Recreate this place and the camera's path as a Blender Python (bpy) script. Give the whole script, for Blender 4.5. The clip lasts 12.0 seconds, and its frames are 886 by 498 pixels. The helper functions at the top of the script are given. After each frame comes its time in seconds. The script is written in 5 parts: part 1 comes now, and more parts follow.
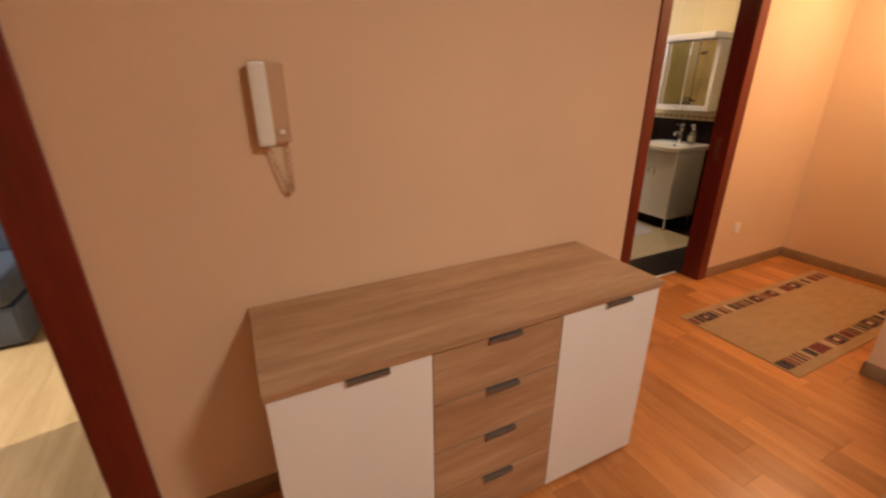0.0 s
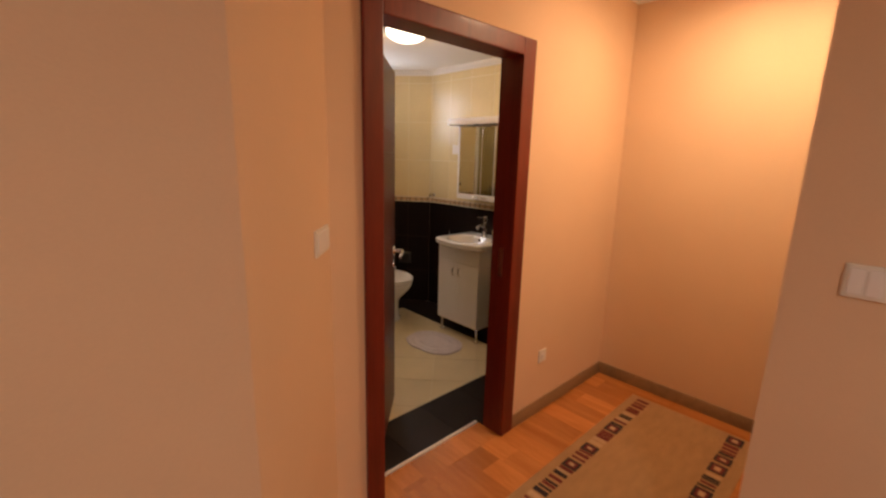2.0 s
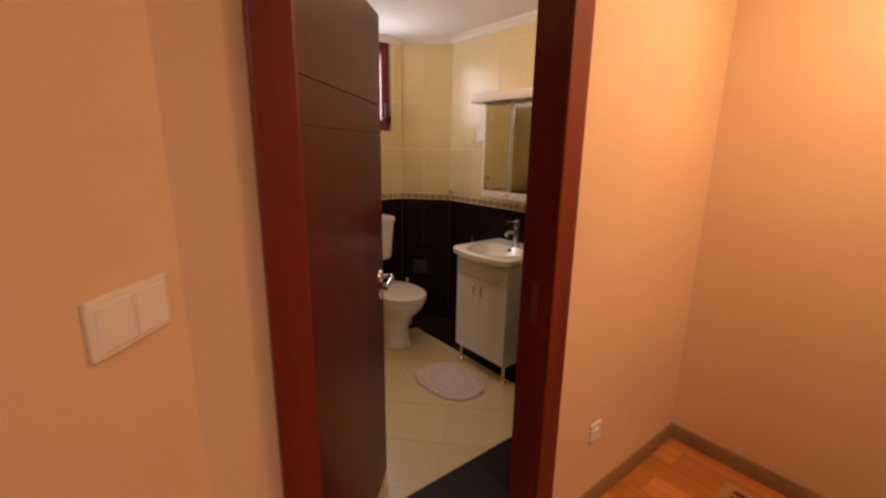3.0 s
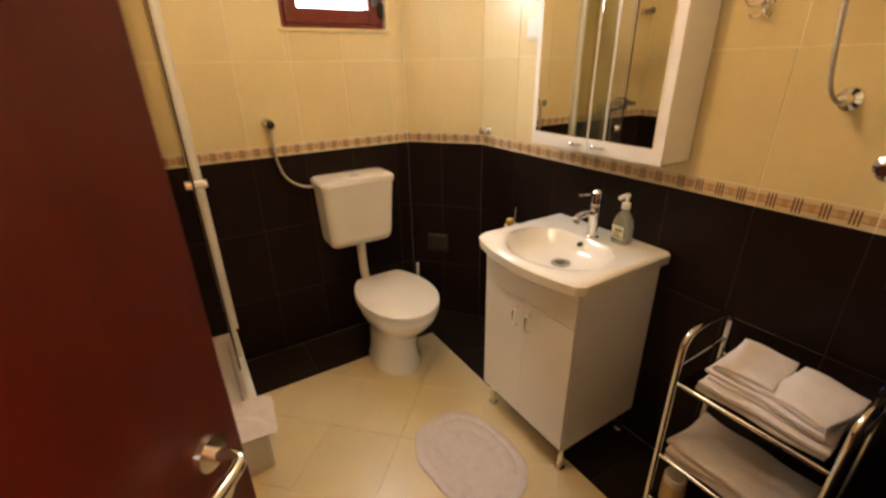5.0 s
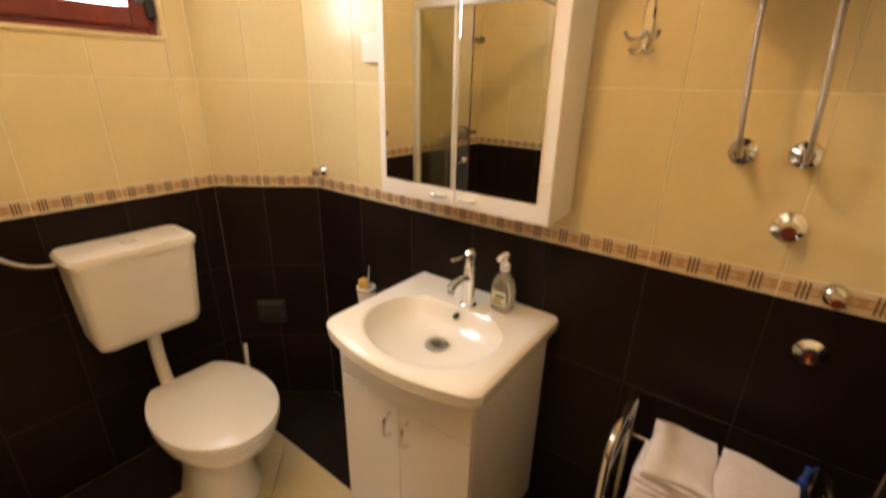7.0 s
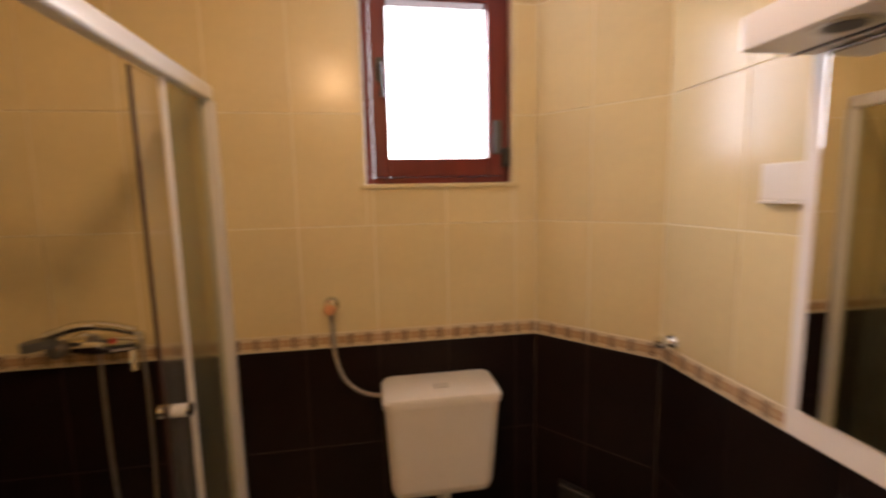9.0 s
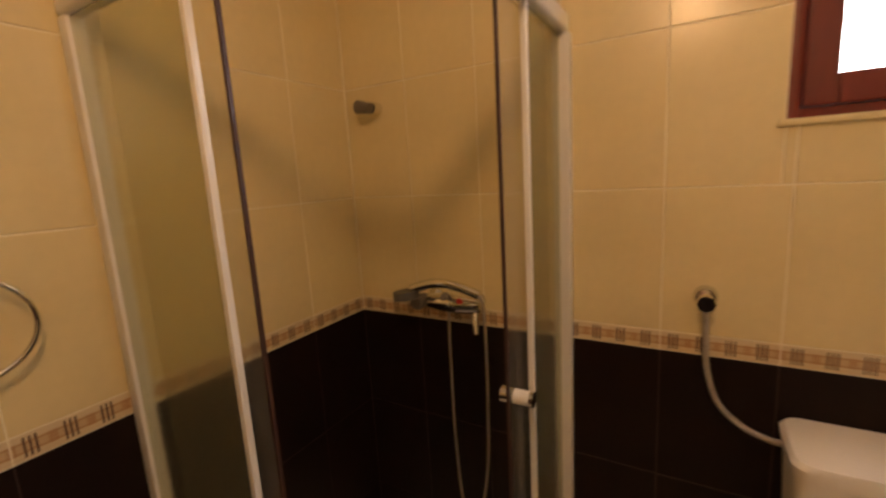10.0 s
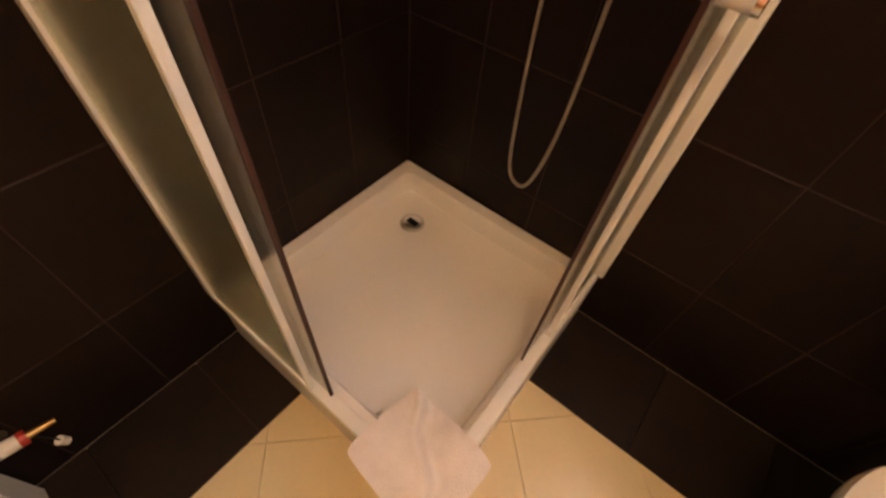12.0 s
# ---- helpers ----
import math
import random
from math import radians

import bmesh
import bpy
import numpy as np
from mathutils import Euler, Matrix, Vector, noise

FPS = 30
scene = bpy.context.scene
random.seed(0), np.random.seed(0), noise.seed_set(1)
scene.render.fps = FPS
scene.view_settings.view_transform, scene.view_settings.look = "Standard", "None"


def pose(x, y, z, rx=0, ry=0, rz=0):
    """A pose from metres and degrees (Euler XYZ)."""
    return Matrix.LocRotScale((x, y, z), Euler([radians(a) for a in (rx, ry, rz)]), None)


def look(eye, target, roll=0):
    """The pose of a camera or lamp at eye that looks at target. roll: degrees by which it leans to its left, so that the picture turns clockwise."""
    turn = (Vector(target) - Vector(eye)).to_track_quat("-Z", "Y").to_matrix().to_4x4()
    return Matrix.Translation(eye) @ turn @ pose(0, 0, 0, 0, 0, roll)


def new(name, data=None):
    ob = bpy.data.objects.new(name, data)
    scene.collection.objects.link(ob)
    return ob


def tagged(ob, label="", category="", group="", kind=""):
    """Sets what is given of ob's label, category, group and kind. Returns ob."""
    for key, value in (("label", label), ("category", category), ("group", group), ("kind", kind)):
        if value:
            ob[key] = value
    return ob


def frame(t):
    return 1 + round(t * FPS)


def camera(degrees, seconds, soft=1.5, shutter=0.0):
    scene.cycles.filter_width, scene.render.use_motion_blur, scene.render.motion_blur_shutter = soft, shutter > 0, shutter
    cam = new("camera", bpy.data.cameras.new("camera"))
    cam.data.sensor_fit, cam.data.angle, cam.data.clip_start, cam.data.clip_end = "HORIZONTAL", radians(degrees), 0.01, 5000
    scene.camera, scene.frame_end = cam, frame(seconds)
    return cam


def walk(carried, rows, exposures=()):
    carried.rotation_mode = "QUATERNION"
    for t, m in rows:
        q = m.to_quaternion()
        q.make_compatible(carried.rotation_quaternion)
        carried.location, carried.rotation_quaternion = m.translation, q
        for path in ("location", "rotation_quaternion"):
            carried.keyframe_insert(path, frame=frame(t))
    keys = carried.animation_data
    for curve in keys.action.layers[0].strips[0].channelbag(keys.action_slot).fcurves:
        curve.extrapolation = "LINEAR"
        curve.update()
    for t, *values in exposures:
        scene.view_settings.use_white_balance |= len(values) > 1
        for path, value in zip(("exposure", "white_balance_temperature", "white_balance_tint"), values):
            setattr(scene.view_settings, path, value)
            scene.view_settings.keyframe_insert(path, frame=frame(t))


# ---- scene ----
cam = camera(92.0, 12.0, soft=2.4, shutter=0.3)
PATH = [
    (0, (1.258, 1.484, 1.466), (2.08, 3.154, 0.734), -0.3),
    (0.4, (1.429, 1.526, 1.459), (2.428, 3.082, 0.696), 0.6),
    (0.5, (1.478, 1.505, 1.451), (2.53, 3.043, 0.726), -0.2),
    (1, (1.797, 1.603, 1.49), (3.11, 2.997, 0.914), 1.1),
    (1.5, (2.211, 1.784, 1.541), (3.651, 3.09, 1.069), -0.0),
    (2, (2.637, 1.996, 1.546), (3.978, 3.418, 1.124), 1.5),
    (2.5, (2.986, 2.262, 1.517), (4.27, 3.74, 1.105), 1.7),
    (3, (3.271, 2.505, 1.515), (4.48, 4.031, 1.055), 0.9),
    (3.2, (3.411, 2.607, 1.488), (4.547, 4.181, 1.005), 0.8),
    (4.8, (4.113, 3.372, 1.472), (5.083, 4.993, 0.814), 0.3),
    (5, (4.176, 3.456, 1.48), (5.133, 5.023, 0.687), -1.1),
    (5.5, (4.274, 3.619, 1.383), (5.413, 4.855, 0.299), 1.4),
    (6, (4.371, 3.686, 1.319), (5.698, 4.495, 0.06), 5.1),
    (6.5, (4.411, 3.763, 1.385), (5.835, 4.676, 0.318), 4.2),
    (7, (4.454, 3.817, 1.504), (5.953, 4.929, 0.787), 1.3),
    (7.2, (4.488, 3.841, 1.54), (6.005, 5.022, 0.989), 0.6),
    (8.8, (4.691, 4.109, 1.595), (5.432, 5.952, 1.356), -1.3),
    (9, (4.729, 4.178, 1.602), (5.033, 6.139, 1.354), -1.2),
    (9.5, (4.602, 4.338, 1.632), (4.158, 6.268, 1.355), -2.8),
    (10, (4.528, 4.464, 1.567), (3.531, 6.165, 1.229), -3.3),
    (10.5, (4.456, 4.609, 1.524), (3.187, 6.054, 0.975), -1.1),
    (11, (4.387, 4.699, 1.411), (3.149, 5.954, 0.466), 0.5),
    (11.2, (4.385, 4.73, 1.344), (3.215, 5.904, 0.222), 0.7),
    (11.5, (4.328, 4.716, 1.284), (3.344, 5.864, -0.026), 3.4),
    (12, (4.274, 4.74, 1.227), (3.581, 5.784, -0.331), 6.8),
]
walk(cam, [(t, look(eye, target, roll)) for t, eye, target, roll in PATH],
     exposures=[(0.0, -0.02, 6500, 9), (0.5, -0.1, 6500, 8), (1.5, -0.28, 6500, 11), (2.5, -0.56, 7000, 21), (3.2, -0.42, 7000, 19),
                (5.0, 0.62, 6800, 8), (7.2, 0.66, 6900, 9), (8.8, -0.06, 6800, 20), (9.5, -0.24, 7000, 22), (10.0, -0.14, 7500, 22),
                (10.5, 0.12, 7700, 21), (11.0, 0.72, 7400, 18), (11.5, 0.92, 7100, 19), (12.0, 0.98, 7100, 23)])

# ---- light ----
world = bpy.data.worlds.new("world")
scene.world = world
world.use_nodes = True
wn = world.node_tree
sky = wn.nodes.new("ShaderNodeTexSky")
sky.sky_type, sky.sun_disc = "NISHITA", False
sky.sun_elevation, sky.sun_rotation = radians(34), radians(-78)
wn.links.new(sky.outputs[0], wn.nodes["Background"].inputs[0])
wn.nodes["Background"].inputs[1].default_value = 0.1


def lamp(name, kind, m, energy, colour, **settings):
    data = bpy.data.lights.new(name, kind)
    data.energy, data.color = energy, colour
    if kind == "POINT":
        data.shadow_soft_size = settings["size"]
    elif kind == "AREA":
        data.shape, data.size, data.size_y = "RECTANGLE", settings["size"], settings["size_y"]
    else:
        data.angle = settings["angle"]
    ob = new(name, data)
    ob.matrix_world = m
    return ob


lamp("sun", "SUN", look((-6, 2.2, 4.6), (0.0, 3.45, 0.0)), 4.0, (1, 0.93, 0.82), angle=radians(0.6))
WARM = (1.0, 0.70, 0.41)
lamp("bath_bulb", "POINT", pose(4.51, 4.38, 2.285), 14.0, (1.0, 0.585, 0.26), size=0.055)
lamp("niche_bulb", "AREA", look((4.92, 2.56, 2.45), (4.921, 2.56, 0.0)), 20, WARM, size=0.26, size_y=0.26)
# added fill for the sideboard end of the hall; no lamp known there
lamp("hall_fill", "AREA", look((2.25, 0.81, 2.45), (2.251, 0.81, 0.0)), 31, (1.0, 0.92, 0.82), size=0.26, size_y=0.26)
# daylight in the bathroom window's opening and in the living room's window
lamp("window_daylight", "AREA", look((4.96, 5.76, 1.98), (4.96, 4.0, 1.5)), 6.2, (0.86, 0.90, 1.0), size=0.36, size_y=0.5)
lamp("room_daylight", "AREA", look((-1.42, 4.2, 1.5), (1.0, 3.9, 0.6)), 45, (0.95, 0.96, 1.0), size=1.6, size_y=1.2)


# ---- materials ----
def mat(name, colour, rough=0.5, metal=0.0, vary=0.12, scale=6.0, fine=60.0, bump=0.1, coat=0.0, random=0.0, stretch=None,
        glow=0.0, through_=0.0, spec=0.5):
    m = bpy.data.materials.new(name)
    m.use_nodes = True
    n, l = m.node_tree.nodes, m.node_tree.links
    p = n["Principled BSDF"]
    p.inputs["Roughness"].default_value, p.inputs["Metallic"].default_value = rough, metal
    p.inputs["Coat Weight"].default_value = coat
    p.inputs["Coat Roughness"].default_value = 0.08
    p.inputs["Specular IOR Level"].default_value = spec
    tc = n.new("ShaderNodeTexCoord")
    mp = n.new("ShaderNodeMapping")
    l.new(tc.outputs["Object"], mp.inputs[0])
    if stretch:
        mp.inputs["Scale"].default_value = stretch
    big, small = n.new("ShaderNodeTexNoise"), n.new("ShaderNodeTexNoise")
    big.inputs["Scale"].default_value, small.inputs["Scale"].default_value = scale, fine
    big.inputs["Detail"].default_value, small.inputs["Detail"].default_value = 4, 3
    for t in (big, small):
        l.new(mp.outputs[0], t.inputs["Vector"])
    add = n.new("ShaderNodeMath")
    add.operation = "ADD"
    l.new(big.outputs["Fac"], add.inputs[0])
    half = n.new("ShaderNodeMath")
    half.operation = "MULTIPLY"
    half.inputs[1].default_value = 0.5
    l.new(small.outputs["Fac"], half.inputs[0])
    l.new(half.outputs[0], add.inputs[1])
    ramp = n.new("ShaderNodeMapRange")
    ramp.inputs[1].default_value, ramp.inputs[2].default_value = 0.4, 1.1
    ramp.inputs[3].default_value, ramp.inputs[4].default_value = 1 - vary, 1 + vary
    l.new(add.outputs[0], ramp.inputs[0])
    value = ramp.outputs[0]
    if random:
        info = n.new("ShaderNodeObjectInfo")
        r = n.new("ShaderNodeMapRange")
        r.inputs[3].default_value, r.inputs[4].default_value = 1 - random, 1 + random
        l.new(info.outputs["Random"], r.inputs[0])
        mul = n.new("ShaderNodeMath")
        mul.operation = "MULTIPLY"
        l.new(value, mul.inputs[0])
        l.new(r.outputs[0], mul.inputs[1])
        value = mul.outputs[0]
    vm = n.new("ShaderNodeVectorMath")
    vm.operation = "SCALE"
    vm.inputs[0].default_value = colour
    l.new(value, vm.inputs["Scale"])
    l.new(vm.outputs[0], p.inputs["Base Color"])
    if bump:
        b = n.new("ShaderNodeBump")
        b.inputs["Strength"].default_value, b.inputs["Distance"].default_value = bump, 0.004
        l.new(small.outputs["Fac"], b.inputs["Height"])
        l.new(b.outputs[0], p.inputs["Normal"])
    if glow:
        p.inputs["Emission Color"].default_value = (*colour, 1)
        p.inputs["Emission Strength"].default_value = glow
    if through_:
        p.inputs["Transmission Weight"].default_value = through_
    return m


def wood(name, light, dark, along="X", rough=0.45, ring=9.0, coat=0.0, random=0.1):
    """Wood grain that runs along an axis."""
    m = mat(name, light, rough, coat=coat, bump=0.08)
    n, l = m.node_tree.nodes, m.node_tree.links
    p = n["Principled BSDF"]
    tc, mp = n.new("ShaderNodeTexCoord"), n.new("ShaderNodeMapping")
    mp.inputs["Scale"].default_value = {"X": (0.9, 9, 9), "Y": (9, 0.9, 9), "Z": (9, 9, 0.9)}[along]
    l.new(tc.outputs["Object"], mp.inputs[0])
    info = n.new("ShaderNodeObjectInfo")
    off = n.new("ShaderNodeVectorMath")
    off.operation = "ADD"
    sc = n.new("ShaderNodeMath")
    sc.operation = "MULTIPLY"
    sc.inputs[1].default_value = 37.0
    l.new(info.outputs["Random"], sc.inputs[0])
    l.new(mp.outputs[0], off.inputs[0])
    l.new(sc.outputs[0], off.inputs[1])
    t1, t2 = n.new("ShaderNodeTexNoise"), n.new("ShaderNodeTexNoise")
    t1.inputs["Scale"].default_value, t1.inputs["Detail"].default_value, t1.inputs["Distortion"].default_value = ring / 9, 5, 0.6
    t2.inputs["Scale"].default_value, t2.inputs["Detail"].default_value = ring, 3
    l.new(off.outputs[0], t1.inputs["Vector"])
    l.new(off.outputs[0], t2.inputs["Vector"])
    mix = n.new("ShaderNodeMath")
    mix.operation = "MULTIPLY_ADD"
    mix.inputs[1].default_value = 0.45
    l.new(t2.outputs["Fac"], mix.inputs[0])
    l.new(t1.outputs["Fac"], mix.inputs[2])
    cr = n.new("ShaderNodeValToRGB")
    cr.color_ramp.elements[0].position, cr.color_ramp.elements[1].position = 0.5, 0.95
    cr.color_ramp.elements[0].color, cr.color_ramp.elements[1].color = (*dark, 1), (*light, 1)
    l.new(mix.outputs[0], cr.inputs[0])
    r = n.new("ShaderNodeMapRange")
    r.inputs[3].default_value, r.inputs[4].default_value = 1 - random, 1 + random
    l.new(info.outputs["Random"], r.inputs[0])
    vm = n.new("ShaderNodeVectorMath")
    vm.operation = "SCALE"
    l.new(cr.outputs[0], vm.inputs[0])
    l.new(r.outputs[0], vm.inputs["Scale"])
    l.new(vm.outputs[0], p.inputs["Base Color"])
    return m


PLASTER = mat("apricot_plaster", (0.78, 0.56, 0.37), 0.75, vary=0.06, scale=1.6, fine=240, bump=0.12)
CEIL = mat("ceiling_paint", (0.82, 0.80, 0.76), 0.8, vary=0.03, scale=2, fine=200, bump=0.06)
FLOORWOOD = wood("laminate_plank", (0.58, 0.225, 0.062), (0.43, 0.150, 0.036), "Y", rough=0.27, ring=16, coat=0.15, random=0.2)
SUBFLOOR = mat("plank_joint", (0.10, 0.05, 0.02), 0.8)
BASE = wood("baseboard_wood", (0.30, 0.18, 0.09), (0.2, 0.12, 0.06), "X", rough=0.5)
OAK = wood("sonoma_oak", (0.56, 0.36, 0.21), (0.36, 0.20, 0.105), "X", rough=0.5, ring=14, random=0.03)
WHITE = mat("white_lacquer", (0.85, 0.83, 0.80), 0.35, vary=0.02, scale=3, bump=0.02)
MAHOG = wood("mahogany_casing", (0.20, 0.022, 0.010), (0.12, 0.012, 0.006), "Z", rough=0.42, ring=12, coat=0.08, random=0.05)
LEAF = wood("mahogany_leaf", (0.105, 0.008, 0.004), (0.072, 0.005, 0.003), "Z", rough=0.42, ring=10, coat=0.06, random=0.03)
DARKDOOR = wood("dark_cherry", (0.025, 0.006, 0.005), (0.013, 0.0035, 0.003), "Z", rough=0.3, ring=10, coat=0.25, random=0.03)
BLACKF = mat("black_frame", (0.008, 0.005, 0.005), 0.6, spec=0.25)
GREYMETAL = mat("grey_pull", (0.20, 0.18, 0.16), 0.45, metal=0.6, vary=0.05)
CHROME = mat("chrome", (0.80, 0.79, 0.76), 0.10, metal=1.0, vary=0.03, bump=0)
STEEL = mat("brushed_steel", (0.62, 0.60, 0.56), 0.28, metal=1.0, vary=0.05, bump=0.03)
PLASTIC = mat("white_plastic", (0.82, 0.78, 0.70), 0.4, vary=0.03, bump=0.02)
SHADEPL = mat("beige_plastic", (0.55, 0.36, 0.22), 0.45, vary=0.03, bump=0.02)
CERAMIC = mat("glazed_ceramic", (0.87, 0.84, 0.77), 0.12, vary=0.02, scale=3, bump=0.0, coat=0.4)
SEATPL = mat("seat_plastic", (0.78, 0.74, 0.66), 0.22, vary=0.02, bump=0.0)
CREAM = mat("cream_tile", (0.76, 0.635, 0.36), 0.24, vary=0.05, scale=5, fine=40, bump=0.03, coat=0.0, random=0.03)
DARK = mat("dark_brown_tile", (0.013, 0.007, 0.006), 0.42, vary=0.25, scale=9, fine=70, bump=0.05, spec=0.16, random=0.12)
GROUT = mat("light_grout", (0.88, 0.81, 0.63), 0.85, vary=0.08, bump=0.1)
DGROUT = mat("brown_grout", (0.042, 0.026, 0.020), 0.85, vary=0.1, bump=0.1)
FTILE = mat("cream_floor_tile", (0.75, 0.62, 0.37), 0.30, vary=0.06, scale=4, fine=50, bump=0.03, coat=0.1, random=0.03)
FDARK = mat("dark_floor_tile", (0.018, 0.012, 0.009), 0.42, vary=0.25, scale=7, bump=0.05, spec=0.2, random=0.15)
MIRROR = mat("mirror_silver", (0.90, 0.91, 0.88), 0.01, metal=1.0, vary=0.0, bump=0)
TOWEL = mat("white_terry", (0.80, 0.73, 0.70), 0.95, vary=0.08, scale=30, fine=260, bump=0.8)
PINKMAT = mat("white_chenille", (0.72, 0.64, 0.62), 0.95, vary=0.10, scale=40, fine=220, bump=1.0)
ACRYLIC = mat("white_acrylic", (0.85, 0.81, 0.77), 0.25, vary=0.03, scale=4, bump=0.0)
WHITEALU = mat("white_profile", (0.78, 0.77, 0.73), 0.3, vary=0.02, bump=0)
SEAL = mat("dark_seal", (0.045, 0.018, 0.014), 0.5)
BLACK = mat("black_plastic", (0.015, 0.015, 0.016), 0.35)
DAYGLOW = mat("bright_overcast", (0.90, 0.94, 1.0), 1.0, vary=0, bump=0, glow=4.0)
LAMPGLOW = mat("lit_opal_glass", (1.0, 0.90, 0.70), 0.5, vary=0, bump=0, glow=7.0)
RUGTAN = mat("jute_weave", (0.46, 0.27, 0.12), 0.95, vary=0.16, scale=8, fine=300, bump=0.9, stretch=(1, 3, 1))
RUGDARK = mat("black_wool", (0.030, 0.018, 0.020), 0.95, vary=0.2, fine=200, bump=0.8)
RUGRED = mat("wine_wool", (0.16, 0.025, 0.022), 0.95, vary=0.2, fine=200, bump=0.8)
RUGPALE = mat("pale_wool", (0.55, 0.36, 0.20), 0.95, vary=0.2, fine=200, bump=0.8)
SOFA = mat("grey_blue_leather", (0.055, 0.065, 0.085), 0.4, vary=0.25, scale=8, fine=60, bump=0.3)
LIVINGFLOOR = wood("pale_laminate", (0.60, 0.40, 0.20), (0.46, 0.29, 0.13), "Y", rough=0.3, ring=14, coat=0.2, random=0.08)
LIVWALL = mat("living_plaster", (0.72, 0.62, 0.48), 0.8, vary=0.04, bump=0.1)
SOAP = mat("soap_bottle", (0.90, 0.90, 0.80), 0.06, vary=0.03, bump=0, through_=0.85)
LABELM = mat("bottle_label", (0.62, 0.60, 0.42), 0.5)
LABELG = mat("label_green", (0.10, 0.22, 0.10), 0.5)
LABELO = mat("label_orange", (0.55, 0.20, 0.04), 0.5)
BLUEPL = mat("blue_plastic", (0.02, 0.05, 0.22), 0.25, vary=0.1)
SPONGE = mat("yellow_sponge", (0.66, 0.44, 0.10), 0.95, vary=0.15, scale=30, fine=200, bump=0.8)
DIMSTEEL = mat("dark_steel", (0.10, 0.09, 0.08), 0.38, metal=0.8, vary=0.1)
BRASS = mat("brass", (0.62, 0.42, 0.18), 0.28, metal=1.0, vary=0.08)
YELLOW = mat("cream_jar", (0.62, 0.46, 0.20), 0.6)
HEATERM = mat("heater_enamel", (0.72, 0.70, 0.66), 0.3, vary=0.02, bump=0)
GREYPL = mat("grey_plastic", (0.10, 0.10, 0.095), 0.5)
BRAID = mat("braided_hose", (0.50, 0.46, 0.41), 0.28, metal=0.9, vary=0.2, scale=80, fine=500, bump=0.6)
RED = mat("red_tap_mark", (0.45, 0.03, 0.02), 0.4)


def glass_mat(name, colour, rough, grey=1.0):
    m = bpy.data.materials.new(name)
    m.use_nodes = True
    p = m.node_tree.nodes["Principled BSDF"]
    p.inputs["Base Color"].default_value = (*colour, 1)
    p.inputs["Roughness"].default_value = rough
    p.inputs["Transmission Weight"].default_value = grey
    p.inputs["IOR"].default_value = 1.1
    return m


CLEARGLASS = glass_mat("clear_glass", (0.97, 0.98, 0.97), 0.0)
FROST = glass_mat("frosted_glass", (0.70, 0.69, 0.52), 0.25, 0.96)
TINT = glass_mat("lightly_frosted_glass", (0.92, 0.90, 0.80), 0.17, 0.96)
SHELFGLASS = glass_mat("smoked_glass", (0.55, 0.54, 0.50), 0.02)


def border_material():
    """Border strip: cream ground, tan bands, and groups of three thin dark uprights every 62 mm."""
    m = mat("border_tile", (0.66, 0.50, 0.30), 0.3, vary=0.05, bump=0.02)
    n, l = m.node_tree.nodes, m.node_tree.links
    p = n["Principled BSDF"]
    tc, sep = n.new("ShaderNodeTexCoord"), n.new("ShaderNodeSeparateXYZ")
    l.new(tc.outputs["Object"], sep.inputs[0])

    def node(op, a, b=None, c=None):
        k = n.new("ShaderNodeMath")
        k.operation = op
        for i, v in enumerate((a, b, c)):
            if v is None:
                continue
            if isinstance(v, (int, float)):
                k.inputs[i].default_value = v
            else:
                l.new(v, k.inputs[i])
        return k.outputs[0]

    u = node("FRACT", node("DIVIDE", node("ADD", sep.outputs[0], 5.0), 0.0625))
    group = node("LESS_THAN", node("ABSOLUTE", node("SUBTRACT", u, 0.5)), 0.21)
    fine = node("LESS_THAN", node("FRACT", node("MULTIPLY", node("ADD", u, -0.29), 7.1)), 0.46)
    tall = node("LESS_THAN", node("ABSOLUTE", sep.outputs[2]), 0.020)
    lines = node("MULTIPLY", node("MULTIPLY", group, fine), tall)
    band = node("LESS_THAN", node("ABSOLUTE", sep.outputs[2]), 0.012)
    orange = node("MULTIPLY", node("LESS_THAN", node("ABSOLUTE", node("SUBTRACT", node("FRACT", node("ADD", u, 0.5)), 0.5)), 0.12), band)

    def blend(f, a, b):
        k = n.new("ShaderNodeMix")
        k.data_type = "RGBA"
        l.new(f, k.inputs[0])
        for i, v in ((6, a), (7, b)):
            if isinstance(v, tuple):
                k.inputs[i].default_value = (*v, 1)
            else:
                l.new(v, k.inputs[i])
        return k.outputs[2]

    hatch = node("MULTIPLY", orange, node("LESS_THAN", node("FRACT", node("MULTIPLY", u, 14.0)), 0.55))
    rails = node("LESS_THAN", node("ABSOLUTE", node("SUBTRACT", node("ABSOLUTE", sep.outputs[2]), 0.0085)), 0.0014)
    c = blend(band, (0.70, 0.58, 0.38), (0.60, 0.43, 0.245))
    c = blend(rails, c, (0.47, 0.27, 0.13))
    c = blend(hatch, c, (0.46, 0.23, 0.10))
    c = blend(lines, c, (0.11, 0.055, 0.035))
    l.new(c, p.inputs["Base Color"])
    return m


BORDER = border_material()

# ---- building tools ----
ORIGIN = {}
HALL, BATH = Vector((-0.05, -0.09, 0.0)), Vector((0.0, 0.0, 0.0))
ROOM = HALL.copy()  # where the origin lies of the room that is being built


